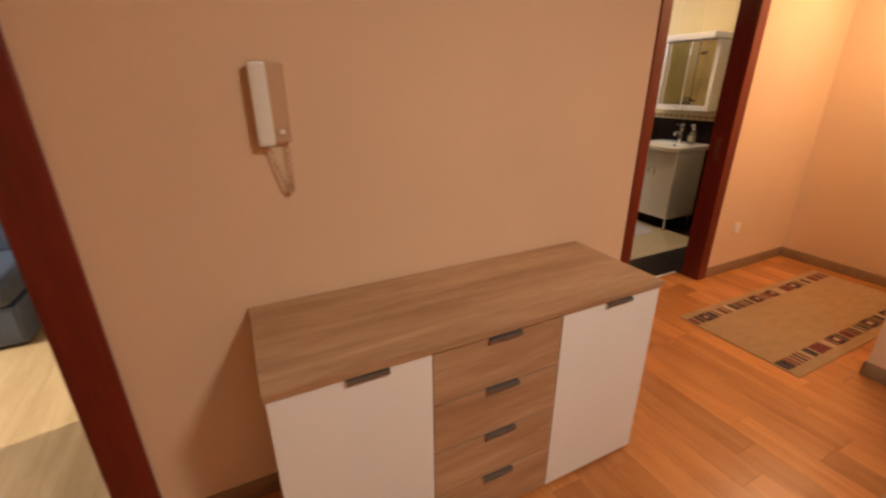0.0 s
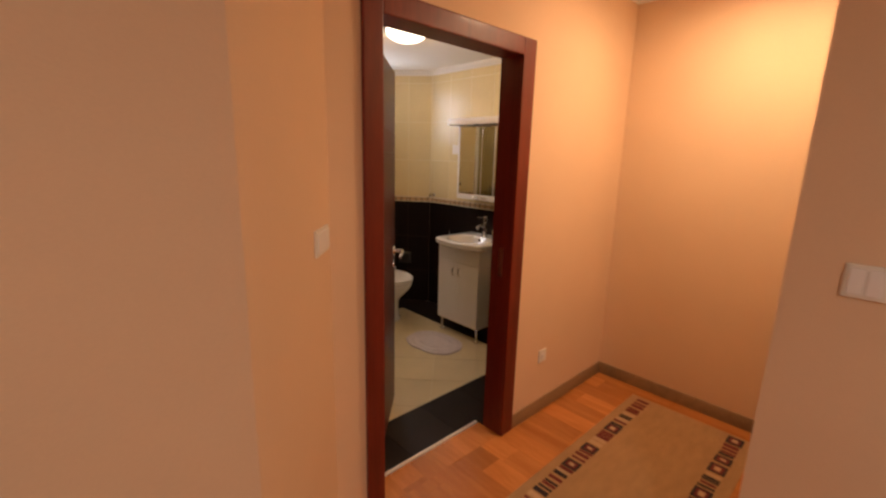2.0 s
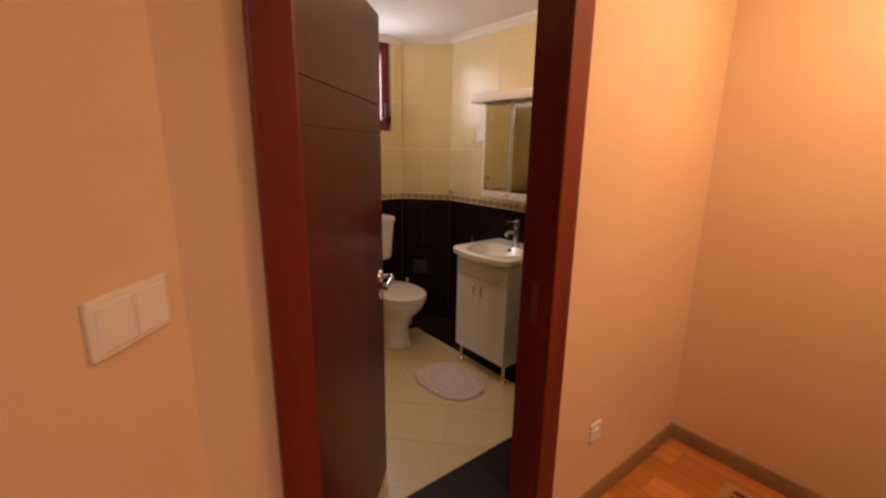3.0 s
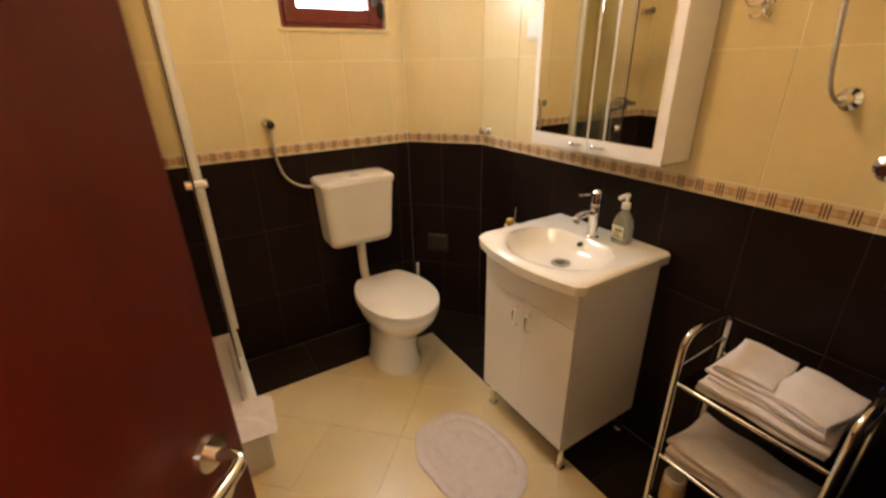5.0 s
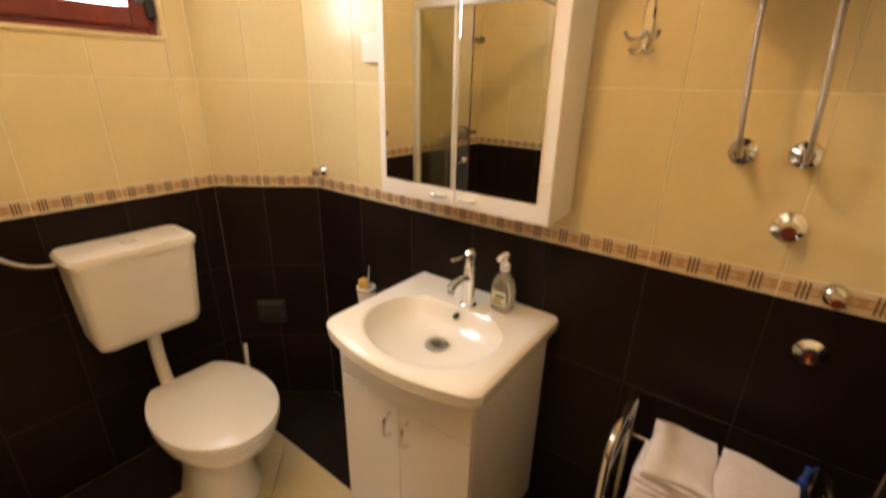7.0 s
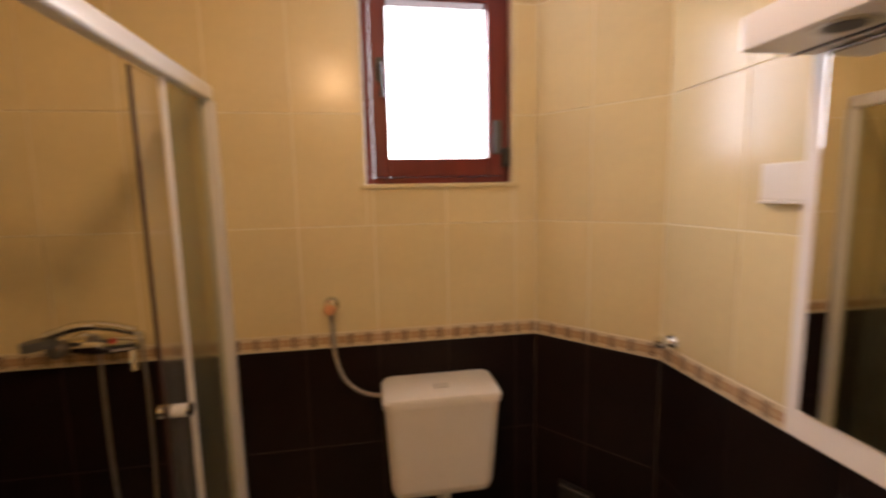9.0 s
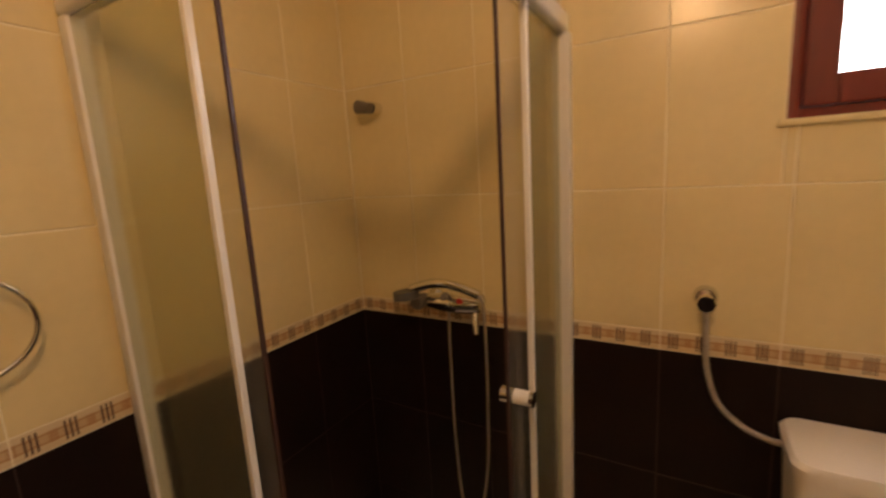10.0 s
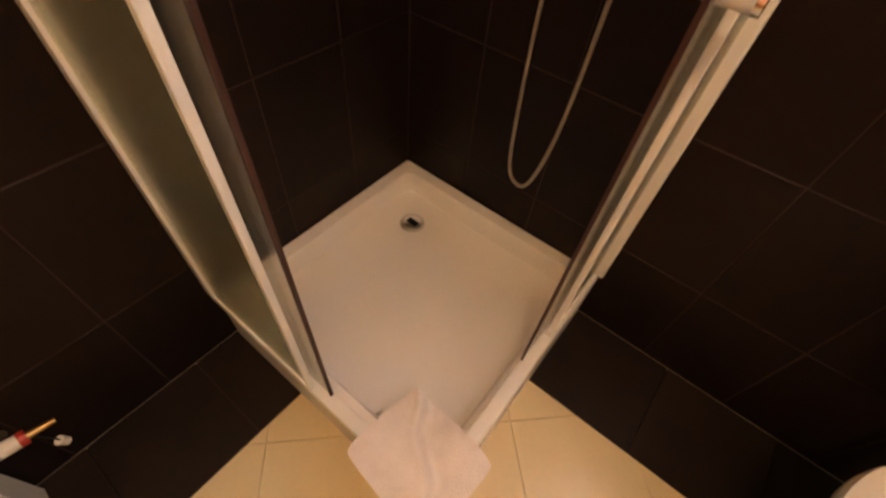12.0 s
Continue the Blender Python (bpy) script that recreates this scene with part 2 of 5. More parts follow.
def box(bm, x0, y0, z0, x1, y1, z1, bevel=0.0, m=None, segments=2):
    made = bmesh.ops.create_cube(bm, size=1.0)["verts"]
    bmesh.ops.scale(bm, vec=(abs(x1 - x0), abs(y1 - y0), abs(z1 - z0)), verts=made)
    bmesh.ops.translate(bm, vec=((x0 + x1) / 2, (y0 + y1) / 2, (z0 + z1) / 2), verts=made)
    if bevel:
        edges = list({e for v in made for e in v.link_edges})
        made = [v for v in bmesh.ops.bevel(bm, geom=edges, offset=bevel, segments=segments, affect="EDGES", profile=0.6)["verts"]] + [v for v in made if v.is_valid]
    if m:
        bmesh.ops.transform(bm, matrix=m, verts=list({v for v in made if v.is_valid}))
    return bm


def boxm(*a, **k):
    return box(bmesh.new(), *a, **k)


def prism(poly, z0, z1, bm=None):
    """An upright block on a floor outline that runs anticlockwise."""
    bm = bm or bmesh.new()
    lo, hi = [bm.verts.new((x, y, z0)) for x, y in poly], [bm.verts.new((x, y, z1)) for x, y in poly]
    bm.faces.new(hi), bm.faces.new(lo[::-1])
    for i in range(len(poly)):
        j = (i + 1) % len(poly)
        bm.faces.new((lo[i], lo[j], hi[j], hi[i]))
    return bm


def cyl(a, b, r, r2=None, seg=16, bm=None):
    """A closed rod from a to b."""
    bm = bm or bmesh.new()
    a, b = Vector(a), Vector(b)
    m = Matrix.Translation((a + b) / 2) @ (b - a).to_track_quat("Z", "Y").to_matrix().to_4x4()
    bmesh.ops.create_cone(bm, cap_ends=True, segments=seg, radius1=r, radius2=r if r2 is None else r2, depth=(b - a).length, matrix=m)
    return bm


def lathe(profile, centre, seg=32, m=None):
    """A turned body: profile of (radius, height), round the upright line through centre."""
    bm = bmesh.new()
    rings = []
    for r, z in profile:
        rings.append([bm.verts.new((r * math.cos(2 * math.pi * k / seg), r * math.sin(2 * math.pi * k / seg), z)) for k in range(seg)])
    for a, b in zip(rings, rings[1:]):
        for k in range(seg):
            bm.faces.new((a[k], a[(k + 1) % seg], b[(k + 1) % seg], b[k]))
    bm.faces.new(rings[0][::-1]), bm.faces.new(rings[-1])
    bmesh.ops.recalc_face_normals(bm, faces=bm.faces)
    bmesh.ops.transform(bm, matrix=Matrix.Translation(centre) @ (m or Matrix()), verts=bm.verts)
    return bm


def loft(sections, cap=True):
    """A skin over closed outlines of equal count."""
    bm = bmesh.new()
    rings = [[bm.verts.new(p) for p in s] for s in sections]
    n = len(rings[0])
    for a, b in zip(rings, rings[1:]):
        for k in range(n):
            bm.faces.new((a[k], a[(k + 1) % n], b[(k + 1) % n], b[k]))
    if cap:
        bm.faces.new(rings[0][::-1]), bm.faces.new(rings[-1])
    bmesh.ops.recalc_face_normals(bm, faces=bm.faces)
    return bm


def smooth_line(points, steps=8):
    """A curve through the points."""
    ps = [Vector(p) for p in points]
    ps = [2 * ps[0] - ps[1]] + ps + [2 * ps[-1] - ps[-2]]
    out = []
    for i in range(1, len(ps) - 2):
        a, b, c, d = ps[i - 1 : i + 3]
        for k in range(steps):
            t = k / steps
            out.append(0.5 * (2 * b + (c - a) * t + (2 * a - 5 * b + 4 * c - d) * t * t + (3 * b - a - 3 * c + d) * t ** 3))
    return out + [ps[-2]]


def tube(points, r, seg=10, bm=None, steps=8, closed=False):
    """A pipe along a smooth line."""
    line = smooth_line(points, steps) if steps else [Vector(p) for p in points]
    bm = bm or bmesh.new()
    rings, up = [], None
    for i, p in enumerate(line):
        d = (line[min(i + 1, len(line) - 1)] - line[max(i - 1, 0)]).normalized()
        if up is None:
            up = d.orthogonal().normalized()
        up = (up - d * up.dot(d)).normalized()
        side = d.cross(up)
        rings.append([bm.verts.new(p + r * (up * math.cos(2 * math.pi * k / seg) + side * math.sin(2 * math.pi * k / seg))) for k in range(seg)])
    for a, b in zip(rings, rings[1:]):
        for k in range(seg):
            bm.faces.new((a[k], a[(k + 1) % seg], b[(k + 1) % seg], b[k]))
    bm.faces.new(rings[0][::-1]), bm.faces.new(rings[-1])
    return bm


def soften(bm, angle=40):
    for f in bm.faces:
        f.smooth = True
    for e in bm.edges:
        if len(e.link_faces) != 2 or e.calc_face_angle(0) > radians(angle):
            e.smooth = False
        elif e.calc_face_angle(0) > radians(8):
            a, b = sorted(f.calc_area() for f in e.link_faces)
            if b > 10 * a:
                e.smooth = False
    return bm


def thing(name, x, y, z, label, category, group=""):
    ob = tagged(new(name), label, category, group)
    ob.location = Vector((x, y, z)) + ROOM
    ORIGIN[ob] = Vector((x, y, z))
    return ob


def part(name, bm, material, parent=None, label=""):
    o = ORIGIN.get(parent, Vector())
    bmesh.ops.recalc_face_normals(bm, faces=bm.faces)
    soften(bm)
    bmesh.ops.translate(bm, vec=-o, verts=bm.verts)
    me = bpy.data.meshes.new(name)
    bm.to_mesh(me)
    bm.free()
    me.materials.append(material)
    ob = new(name, me)
    if parent is not None:
        ob.parent = parent
    else:
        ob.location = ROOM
    ORIGIN[ob] = o
    return tagged(ob, label)


def structure(name, bm, material, label, category):
    return tagged(part(name, bm, material), label, category, kind="structure")


def single(name, bm, material, label, category, group=""):
    """A thing of one mesh."""
    return tagged(part(name, bm, material), label, category, group)


# ---- structure: hall ----
HZ, BZ = 2.56, 2.36
bm = boxm(-0.5, 2.94, 0, -0.01, 3.06, HZ)
box(bm, 0.82, 2.94, 0, 2.96, 3.06, HZ)
box(bm, -0.01, 2.94, 2.03, 0.82, 3.06, HZ)
structure("wall_north", bm, PLASTER, "apricot painted hall wall behind the sideboard", "wall")
structure("wall_splay", prism([(2.96, 2.94), (3.405, 3.424), (3.30, 3.52), (2.86, 3.06), (2.86, 2.95)], 0, HZ), PLASTER,
          "apricot painted splayed wall beside the bathroom door", "wall")
bm = boxm(3.405, 3.424, 0, 3.59, 3.5428, HZ)
box(bm, 4.46, 3.424, 0, 5.6342, 3.5428, HZ)
box(bm, 3.59, 3.424, 2.045, 4.46, 3.5428, HZ)
structure("wall_bathroom_door", bm, PLASTER, "apricot painted wall around the bathroom door", "wall")
structure("wall_hall_end", boxm(5.5842, 2.15, 0, 5.76, 3.424, HZ), PLASTER, "apricot painted end wall of the hall", "wall")
bm = prism([(4.136, 1.95), (4.42, 1.95), (4.42, 2.15), (5.5842, 2.15), (5.5842, 2.27), (4.136, 2.27)], 0, HZ)
box(bm, 4.136, 1.0, 2.05, 4.42, 1.95, HZ)
box(bm, 4.136, -0.3, 0, 4.42, 1.0, HZ)
structure("wall_entrance", bm, PLASTER, "apricot painted wall around the dark entrance door", "wall")
structure("wall_south", boxm(-0.62, -0.42, 0, 4.42, -0.3, HZ), PLASTER, "apricot painted hall wall", "wall")
structure("wall_west", boxm(-0.62, -0.3, 0, -0.5, 3.06, HZ), PLASTER, "apricot painted hall wall", "wall")
structure("ceiling_hall", boxm(-0.62, -0.42, HZ, 5.71, 3.54, HZ + 0.1), CEIL, "white painted hall ceiling", "ceiling")
floor = structure("floor_hall", boxm(-0.62, -0.42, -0.1, 4.6, 3.06, -0.012), SUBFLOOR, "orange-brown laminate hall floor", "floor")


def cove(name, pts, z, depth=0.05):
    """A plaster cove along wall feet given as pairs of points, room on the left-hand side."""
    bm = bmesh.new()
    for (x0, y0), (x1, y1) in pts:
        d = Vector((x1 - x0, y1 - y0, 0)).normalized()
        nrm = Vector((-d.y, d.x, 0))
        prof = [(0, 0), (0, -depth), (0.012, -depth), (0.018, -depth * 0.7), (depth * 0.7, -0.018), (depth, -0.012), (depth, 0)]
        a = [Vector((x0, y0, z)) + nrm * u + Vector((0, 0, v)) for u, v in prof]
        b = [p + Vector((x1 - x0, y1 - y0, 0)) for p in a]
        sub = loft([a, b])
        me = bpy.data.meshes.new("tmp")
        sub.to_mesh(me)
        bm.from_mesh(me)
        bpy.data.meshes.remove(me)
        sub.free()
    return structure(name, bm, CEIL, "white plaster cove along the ceiling", "cornice")


cove("trim_hall", [((5.5842, 2.27), (5.5842, 3.424)), ((5.5842, 3.424), (3.405, 3.424)), ((3.405, 3.424), (2.96, 2.94)), ((2.96, 2.94), (-0.5, 2.94)),
                   ((4.136, -0.3), (4.136, 2.27)), ((4.136, 2.27), (5.5842, 2.27))], HZ)


def skirting(name, pts, h=0.08, t=0.014):
    bm = bmesh.new()
    for (x0, y0), (x1, y1) in pts:
        d = Vector((x1 - x0, y1 - y0, 0))
        L = d.length
        m = Matrix.Translation((x0, y0, 0)) @ Matrix.Rotation(math.atan2(d.y, d.x), 4, "Z")
        prof = [(0, 0), (t, 0), (t, h - 0.012), (t * 0.4, h), (0, h)]
        a = [m @ Vector((0, u, v)) for u, v in prof]
        b = [m @ Vector((L, u, v)) for u, v in prof]
        sub = loft([a, b])
        me = bpy.data.meshes.new("tmp")
        sub.to_mesh(me)
        bm.from_mesh(me)
        bpy.data.meshes.remove(me)
        sub.free()
    return structure(name, bm, BASE, "brown wooden baseboard", "baseboard")


skirting("baseboard", [((5.5842, 2.27), (5.5842, 3.424)), ((5.576, 3.424), (4.525, 3.424)), ((3.53, 3.424), (3.405, 3.424)), ((3.405, 3.424), (2.96, 2.94)),
                       ((2.96, 2.94), (0.91, 2.94)), ((4.136, 1.95), (4.136, 2.27)), ((4.136, 2.27), (5.576, 2.27)), ((4.136, -0.3), (4.136, 0.99))])

structure("door_sill", boxm(3.634, 3.592, -0.009, 4.426, 3.606, 0.003, bevel=0.001), PLASTIC, "white metal threshold strip", "threshold")

# living room seen through the open doorway
structure("floor_living", boxm(-1.6, 3.06, -0.1, 3.33, 6.5, -0.012), SUBFLOOR, "pale laminate living room floor", "floor")
bm = boxm(-1.6, 3.06, 0, -1.5, 3.3, HZ)
box(bm, -1.6, 5.0, 0, -1.5, 6.5, HZ)
box(bm, -1.6, 3.3, 0, -1.5, 5.0, 0.85)
box(bm, -1.6, 3.3, 2.2, -1.5, 5.0, HZ)
structure("wall_living_west", bm, LIVWALL, "pale living room wall with a window", "wall")
structure("wall_living_north", boxm(-1.6, 6.5, 0, 3.33, 6.6, HZ), LIVWALL, "pale living room wall", "wall")
structure("wall_living_south", boxm(-1.6, 2.94, 0, -0.62, 3.06, HZ), LIVWALL, "pale living room wall", "wall")
structure("ceiling_living", boxm(-1.6, 3.06, HZ, 3.33, 6.6, HZ + 0.1), CEIL, "white living room ceiling", "ceiling")

# ---- doors ----
def casing(name, x0, x1, top, y, label, depth, wl=0.092, wr=0.092, wt=0.092):
    """Door lining and architraves of an opening in a wall that faces -y; wl, wr, wt: widths of the architraves."""
    d = thing(name, (x0 + x1) / 2, y, 0, label, "door frame")
    d["kind"] = "structure"
    f0, f1 = y - 0.018, y
    for nm, xa, xb in (("architrave", x0 - wl, x0 + 0.004), ("architrave", x1 - 0.004, x1 + wr)):
        b = boxm(xa, f0, 0, xb, f1, top + wt, bevel=0.006)
        part(nm, b, MAHOG, d)
    part("architrave", boxm(x0 + 0.004, f0, top - 0.004, x1 - 0.004, f1, top + wt, bevel=0.006), MAHOG, d)
    part("jamb", boxm(x0 - 0.03, f1, 0, x0 + 0.002, y + depth, top), MAHOG, d)
    part("jamb", boxm(x1 - 0.002, f1, 0, x1 + 0.03, y + depth, top), MAHOG, d)
    part("head", boxm(x0 - 0.03, f1, top, x1 + 0.03, y + depth, top + 0.02), MAHOG, d)
    return d


frame1 = casing("door_frame_1", 3.620, 4.428, 2.025, 3.424, "glossy mahogany frame around the bathroom doorway", 0.122, wl=0.080, wt=0.077)
part("strike_plate", boxm(4.424, 3.47, 0.93, 4.4275, 3.495, 1.08, bevel=0.001), STEEL, frame1, "small steel strike plate")
casing("door_frame_2", 0.02, 0.79, 2.01, 2.94, "dark mahogany frame around the living room doorway", 0.125, wr=0.118)

# entrance door in its deep reveal
edoor = thing("entrance_door", 4.27, 1.475, 0, "dark cherry entrance door, closed, with grooved panels", "door")
part("frame", boxm(4.134, 1.905, 0, 4.30, 1.9485, 2.045, bevel=0.004), BLACKF, edoor, "black door frame")
part("frame", boxm(4.134, 1.0015, 0, 4.30, 1.045, 2.045, bevel=0.004), BLACKF, edoor, "black door frame")
part("frame", boxm(4.134, 1.045, 1.99, 4.30, 1.905, 2.0485, bevel=0.004), BLACKF, edoor, "black door frame")
ys = [1.047, 1.14, 1.475, 1.81, 1.903]
zs = [0.01, 0.16, 0.88, 1.435, 1.52, 1.86, 1.985]
for ya, yb in zip(ys, ys[1:]):
    for za, zb in zip(zs, zs[1:]):
        part("panel", boxm(4.236, ya + 0.002, za + 0.002, 4.28, yb - 0.002, zb - 0.002, bevel=0.005), DARKDOOR, edoor)
part("core", boxm(4.246, 1.047, 0.01, 4.275, 1.903, 1.985), BLACKF, edoor)
plate = part("handle_plate", boxm(4.226, 1.820, 0.855, 4.2365, 1.874, 1.120, bevel=0.004), STEEL, edoor, "brushed steel handle plate")
part("lever", tube([(4.23, 1.842, 1.02), (4.185, 1.842, 1.02), (4.172, 1.825, 1.02), (4.17, 1.79, 1.016), (4.172, 1.735, 1.008)], 0.010), CHROME, plate, "chrome lever handle")
part("keyhole", cyl((4.222, 1.846, 0.92), (4.2275, 1.846, 0.92), 0.012), STEEL, plate)

# ---- hall things ----
def sideboard():
    t = thing("sideboard", 1.96, 2.71, 0, "oak-effect sideboard with white doors and four drawers", "sideboard")
    part("top", boxm(1.28, 2.474, 0.765, 2.645, 2.935, 0.79, bevel=0.0025), OAK, t)
    part("side", boxm(1.285, 2.50, 0.0, 1.303, 2.93, 0.765), WHITE, t)
    part("side", boxm(2.62, 2.50, 0.0, 2.638, 2.93, 0.765), WHITE, t)
    part("body", boxm(1.303, 2.504, 0.0, 2.62, 2.93, 0.763), WHITE, t)
    # black sheet over the white body, in place of shade in the gaps
    part("carcass_edge", boxm(1.303, 2.5015, 0.004, 2.62, 2.504, 0.762), BLACK, t, "black sheet standing for the shade in the gaps between the fronts")
    for a, b, hx in ((1.285, 1.722, 1.535), (2.188, 2.638, 2.43)):
        d = part("door", boxm(a + 0.0015, 2.482, 0.012, b - 0.0015, 2.500, 0.760, bevel=0.0015), WHITE, t, "white lacquered door")
        pull(d, hx, 0.760)
    zs_ = [0.012, 0.20, 0.388, 0.574, 0.760]
    for za, zb in zip(zs_, zs_[1:]):
        d = part("drawer", boxm(1.7235, 2.482, za + 0.003, 2.1865, 2.500, zb - 0.003, bevel=0.0015), OAK, t, "oak-effect drawer front")
        pull(d, 1.962, zb - 0.003)
    return t


def pull(d, x, z):
    b = boxm(x - 0.058, 2.468, z - 0.012, x + 0.058, 2.471, z + 0.002, bevel=0.001)
    box(b, x - 0.058, 2.471, z - 0.001, x + 0.058, 2.490, z + 0.0015)
    part("handle", b, GREYMETAL, d, "grey metal edge pull")


sideboard()

ic = thing("intercom", 1.43, 2.925, 1.30, "cream wall intercom handset with a coiled cord", "intercom")
part("base", boxm(1.392, 2.914, 1.30, 1.480, 2.938, 1.515, bevel=0.006), SHADEPL, ic)
part("handset", boxm(1.386, 2.888, 1.295, 1.432, 2.917, 1.518, bevel=0.010), PLASTIC, ic, "cream telephone handset")
part("button", boxm(1.448, 2.908, 1.325, 1.462, 2.915, 1.338, bevel=0.002), PLASTIC, ic)
pts = []
for k in range(120):
    u = k / 119
    c = Vector((1.415 + 0.05 * u + 0.02 * math.sin(u * 3.1), 2.915, 1.305 - 0.16 * math.sin(u * math.pi) ** 0.8 + 0.02 * u))
    pts.append(c + Vector((0.005 * math.cos(k * 1.3), 0.005 * math.sin(k * 1.3), 0)))
part("cord", tube(pts, 0.0022, seg=5, steps=0), SHADEPL, ic, "coiled cord")


def wall_plate(name, m, w, h, kind, label):
    """A switch or socket, built round the origin in x and z, facing -y."""
    p = m.translation
    t = thing(name, p.x, p.y, p.z, label, "light switch" if kind else "socket")
    part("plate", boxm(-w / 2, -0.009, -h / 2, w / 2, 0, h / 2, bevel=0.003, m=m), PLASTIC, t)
    if kind:
        for k in range(kind):
            a, b = -w / 2 + 0.008 + k * (w - 0.016) / kind, -w / 2 + 0.008 + (k + 1) * (w - 0.016) / kind
            part("rocker", boxm(a + 0.001, -0.013, -h / 2 + 0.01, b - 0.001, -0.007, h / 2 - 0.01, bevel=0.002, m=m), WHITE, t)
    else:
        b = bmesh.new()
        bmesh.ops.create_cone(b, cap_ends=True, segments=24, radius1=0.021, radius2=0.019, depth=0.006, matrix=m @ Matrix.Translation((0, -0.010, 0)) @ Matrix.Rotation(math.pi / 2, 4, "X"))
        part("insert", b, WHITE, t)
        for s in (-1, 1):
            part("pin_hole", cyl(m @ Vector((s * 0.0095, -0.0125, 0)), m @ Vector((s * 0.0095, -0.0135, 0)), 0.003, seg=8), BLACK, t)
    return t


splay = math.atan2(3.424 - 2.94, 3.405 - 2.96)
wall_plate("light_switch", Matrix.Translation((3.325, 3.337, 1.272)) @ Matrix.Rotation(splay, 4, "Z"), 0.145, 0.085, 2, "white double light switch on the splayed apricot wall")
wall_plate("light_switch", Matrix.Translation((4.136, 2.110, 1.272)) @ Matrix.Rotation(-math.pi / 2, 4, "Z"), 0.085, 0.085, 2, "white light switch beside the entrance door")
wall_plate("wall_socket", Matrix.Translation((4.136, 2.140, 0.345)) @ Matrix.Rotation(-math.pi / 2, 4, "Z"), 0.08, 0.08, 0, "white wall socket above the baseboard")
wall_plate("wall_socket", Matrix.Translation((4.80, 3.424, 0.375)), 0.075, 0.08, 0, "white wall socket on the apricot wall")


def rug(x0, y0, x1, y1, stripes, label, seed):
    rnd = random.Random(seed)
    t = thing("rug", (x0 + x1) / 2, (y0 + y1) / 2, 0, label, "rug")
    part("weave", boxm(x0, y0, 0.001, x1, y1, 0.007, bevel=0.002), RUGTAN, t)
    for ya, yb in stripes:
        x = x0 + 0.012
        while x < x1 - 0.03:
            kind = rnd.choice("bbrrws")
            if kind == "s":
                w = rnd.uniform(0.07, 0.09)
                for inset, z, mt in ((0, 0.0080, RUGDARK), (0.013, 0.0086, RUGRED), (0.026, 0.0092, RUGPALE)):
                    part("woven_square", boxm(x + inset, ya + inset, z - 0.0014, x + w - inset, yb - inset, z), mt, t)
            else:
                w = rnd.uniform(0.014, 0.035)
                part("woven_bar", boxm(x, ya + rnd.uniform(0, 0.006), 0.0066, x + w, yb - rnd.uniform(0, 0.006), 0.0080), {"b": RUGDARK, "r": RUGRED, "w": RUGPALE}[kind], t)
            x += w + rnd.choice((0.004, 0.012, 0.02))
    return t


rug(3.80, 2.40, 5.45, 3.10, ((2.455, 2.535), (2.975, 3.055)), "tan woven jute runner with two dark patterned stripes", 4)
rug(3.16, 1.18, 4.08, 1.88, ((1.235, 1.315), (1.74, 1.82)), "tan woven door mat with dark patterned stripes", 9)

# ---- living room ----
sofa = thing("sofa", -0.55, 5.1, 0, "grey-blue leather sofa in the living room", "sofa")
part("base", boxm(-1.45, 4.62, 0.02, 0.06, 5.5, 0.27, bevel=0.03), SOFA, sofa)
part("seat_cushion", boxm(-1.45, 4.60, 0.27, -0.62, 5.3, 0.44, bevel=0.05, segments=3), SOFA, sofa)
part("seat_cushion", boxm(-0.61, 4.60, 0.27, 0.05, 5.3, 0.44, bevel=0.05, segments=3), SOFA, sofa)
part("backrest", boxm(-1.45, 5.2, 0.40, 0.05, 5.5, 0.86, bevel=0.06, segments=3), SOFA, sofa)

# ---- ceiling lamps ----
def dome(x, y, z, r, label):
    t = thing("ceiling_lamp", x, y, z, label, "ceiling lamp")
    part("base", lathe([(r * 1.02, -0.022), (r * 1.06, -0.012), (r * 1.05, 0.0), (0.01, 0.0)], (x, y, z)), PLASTIC, t)
    prof = [(r * math.cos(a), -0.022 - r * 0.52 * math.sin(a)) for a in [k * math.pi / 2 / 8 for k in range(8)]] + [(0.004, -0.022 - r * 0.52)]
    g = part("diffuser", lathe(prof[::-1], (x, y, z)), LAMPGLOW, t, "lit opal glass dome")
    g.visible_shadow = False
    return t


dome(4.97, 2.65, HZ, 0.14, "round opal glass ceiling lamp, lit")
# unseen fixture, added to go with the fill light in the hall
dome(2.3, 0.9, HZ, 0.14, "round opal glass ceiling lamp, lit")

# ---- structure: bathroom ----
ROOM = BATH
structure("wall_east", boxm(5.5842, 3.4528, 0, 5.71, 5.80, BZ + 0.1), GROUT, "bathroom wall of cream tiles over dark brown tiles", "wall")
structure("wall_bath_west", boxm(3.33, 3.4528, 0, 3.4578, 5.80, BZ + 0.1), GROUT, "bathroom wall of cream tiles over dark brown tiles", "wall")
bm = boxm(3.4578, 5.6672, 0, 4.70, 5.80, BZ + 0.1)
box(bm, 5.215, 5.6672, 0, 5.5842, 5.80, BZ + 0.1)
box(bm, 4.70, 5.6672, 0, 5.215, 5.80, 1.637)
box(bm, 4.70, 5.6672, 2.33, 5.215, 5.80, BZ + 0.1)
wall_window = structure("wall_bath_north", bm, GROUT, "bathroom window wall of cream tiles over dark brown tiles", "wall")
structure("wall_bath_splay", prism([(5.5842, 5.3362), (5.5842, 5.6672), (5.3065, 5.6672)], 0, BZ + 0.1), GROUT,
          "splayed bathroom corner of cream tiles over dark brown tiles", "wall")
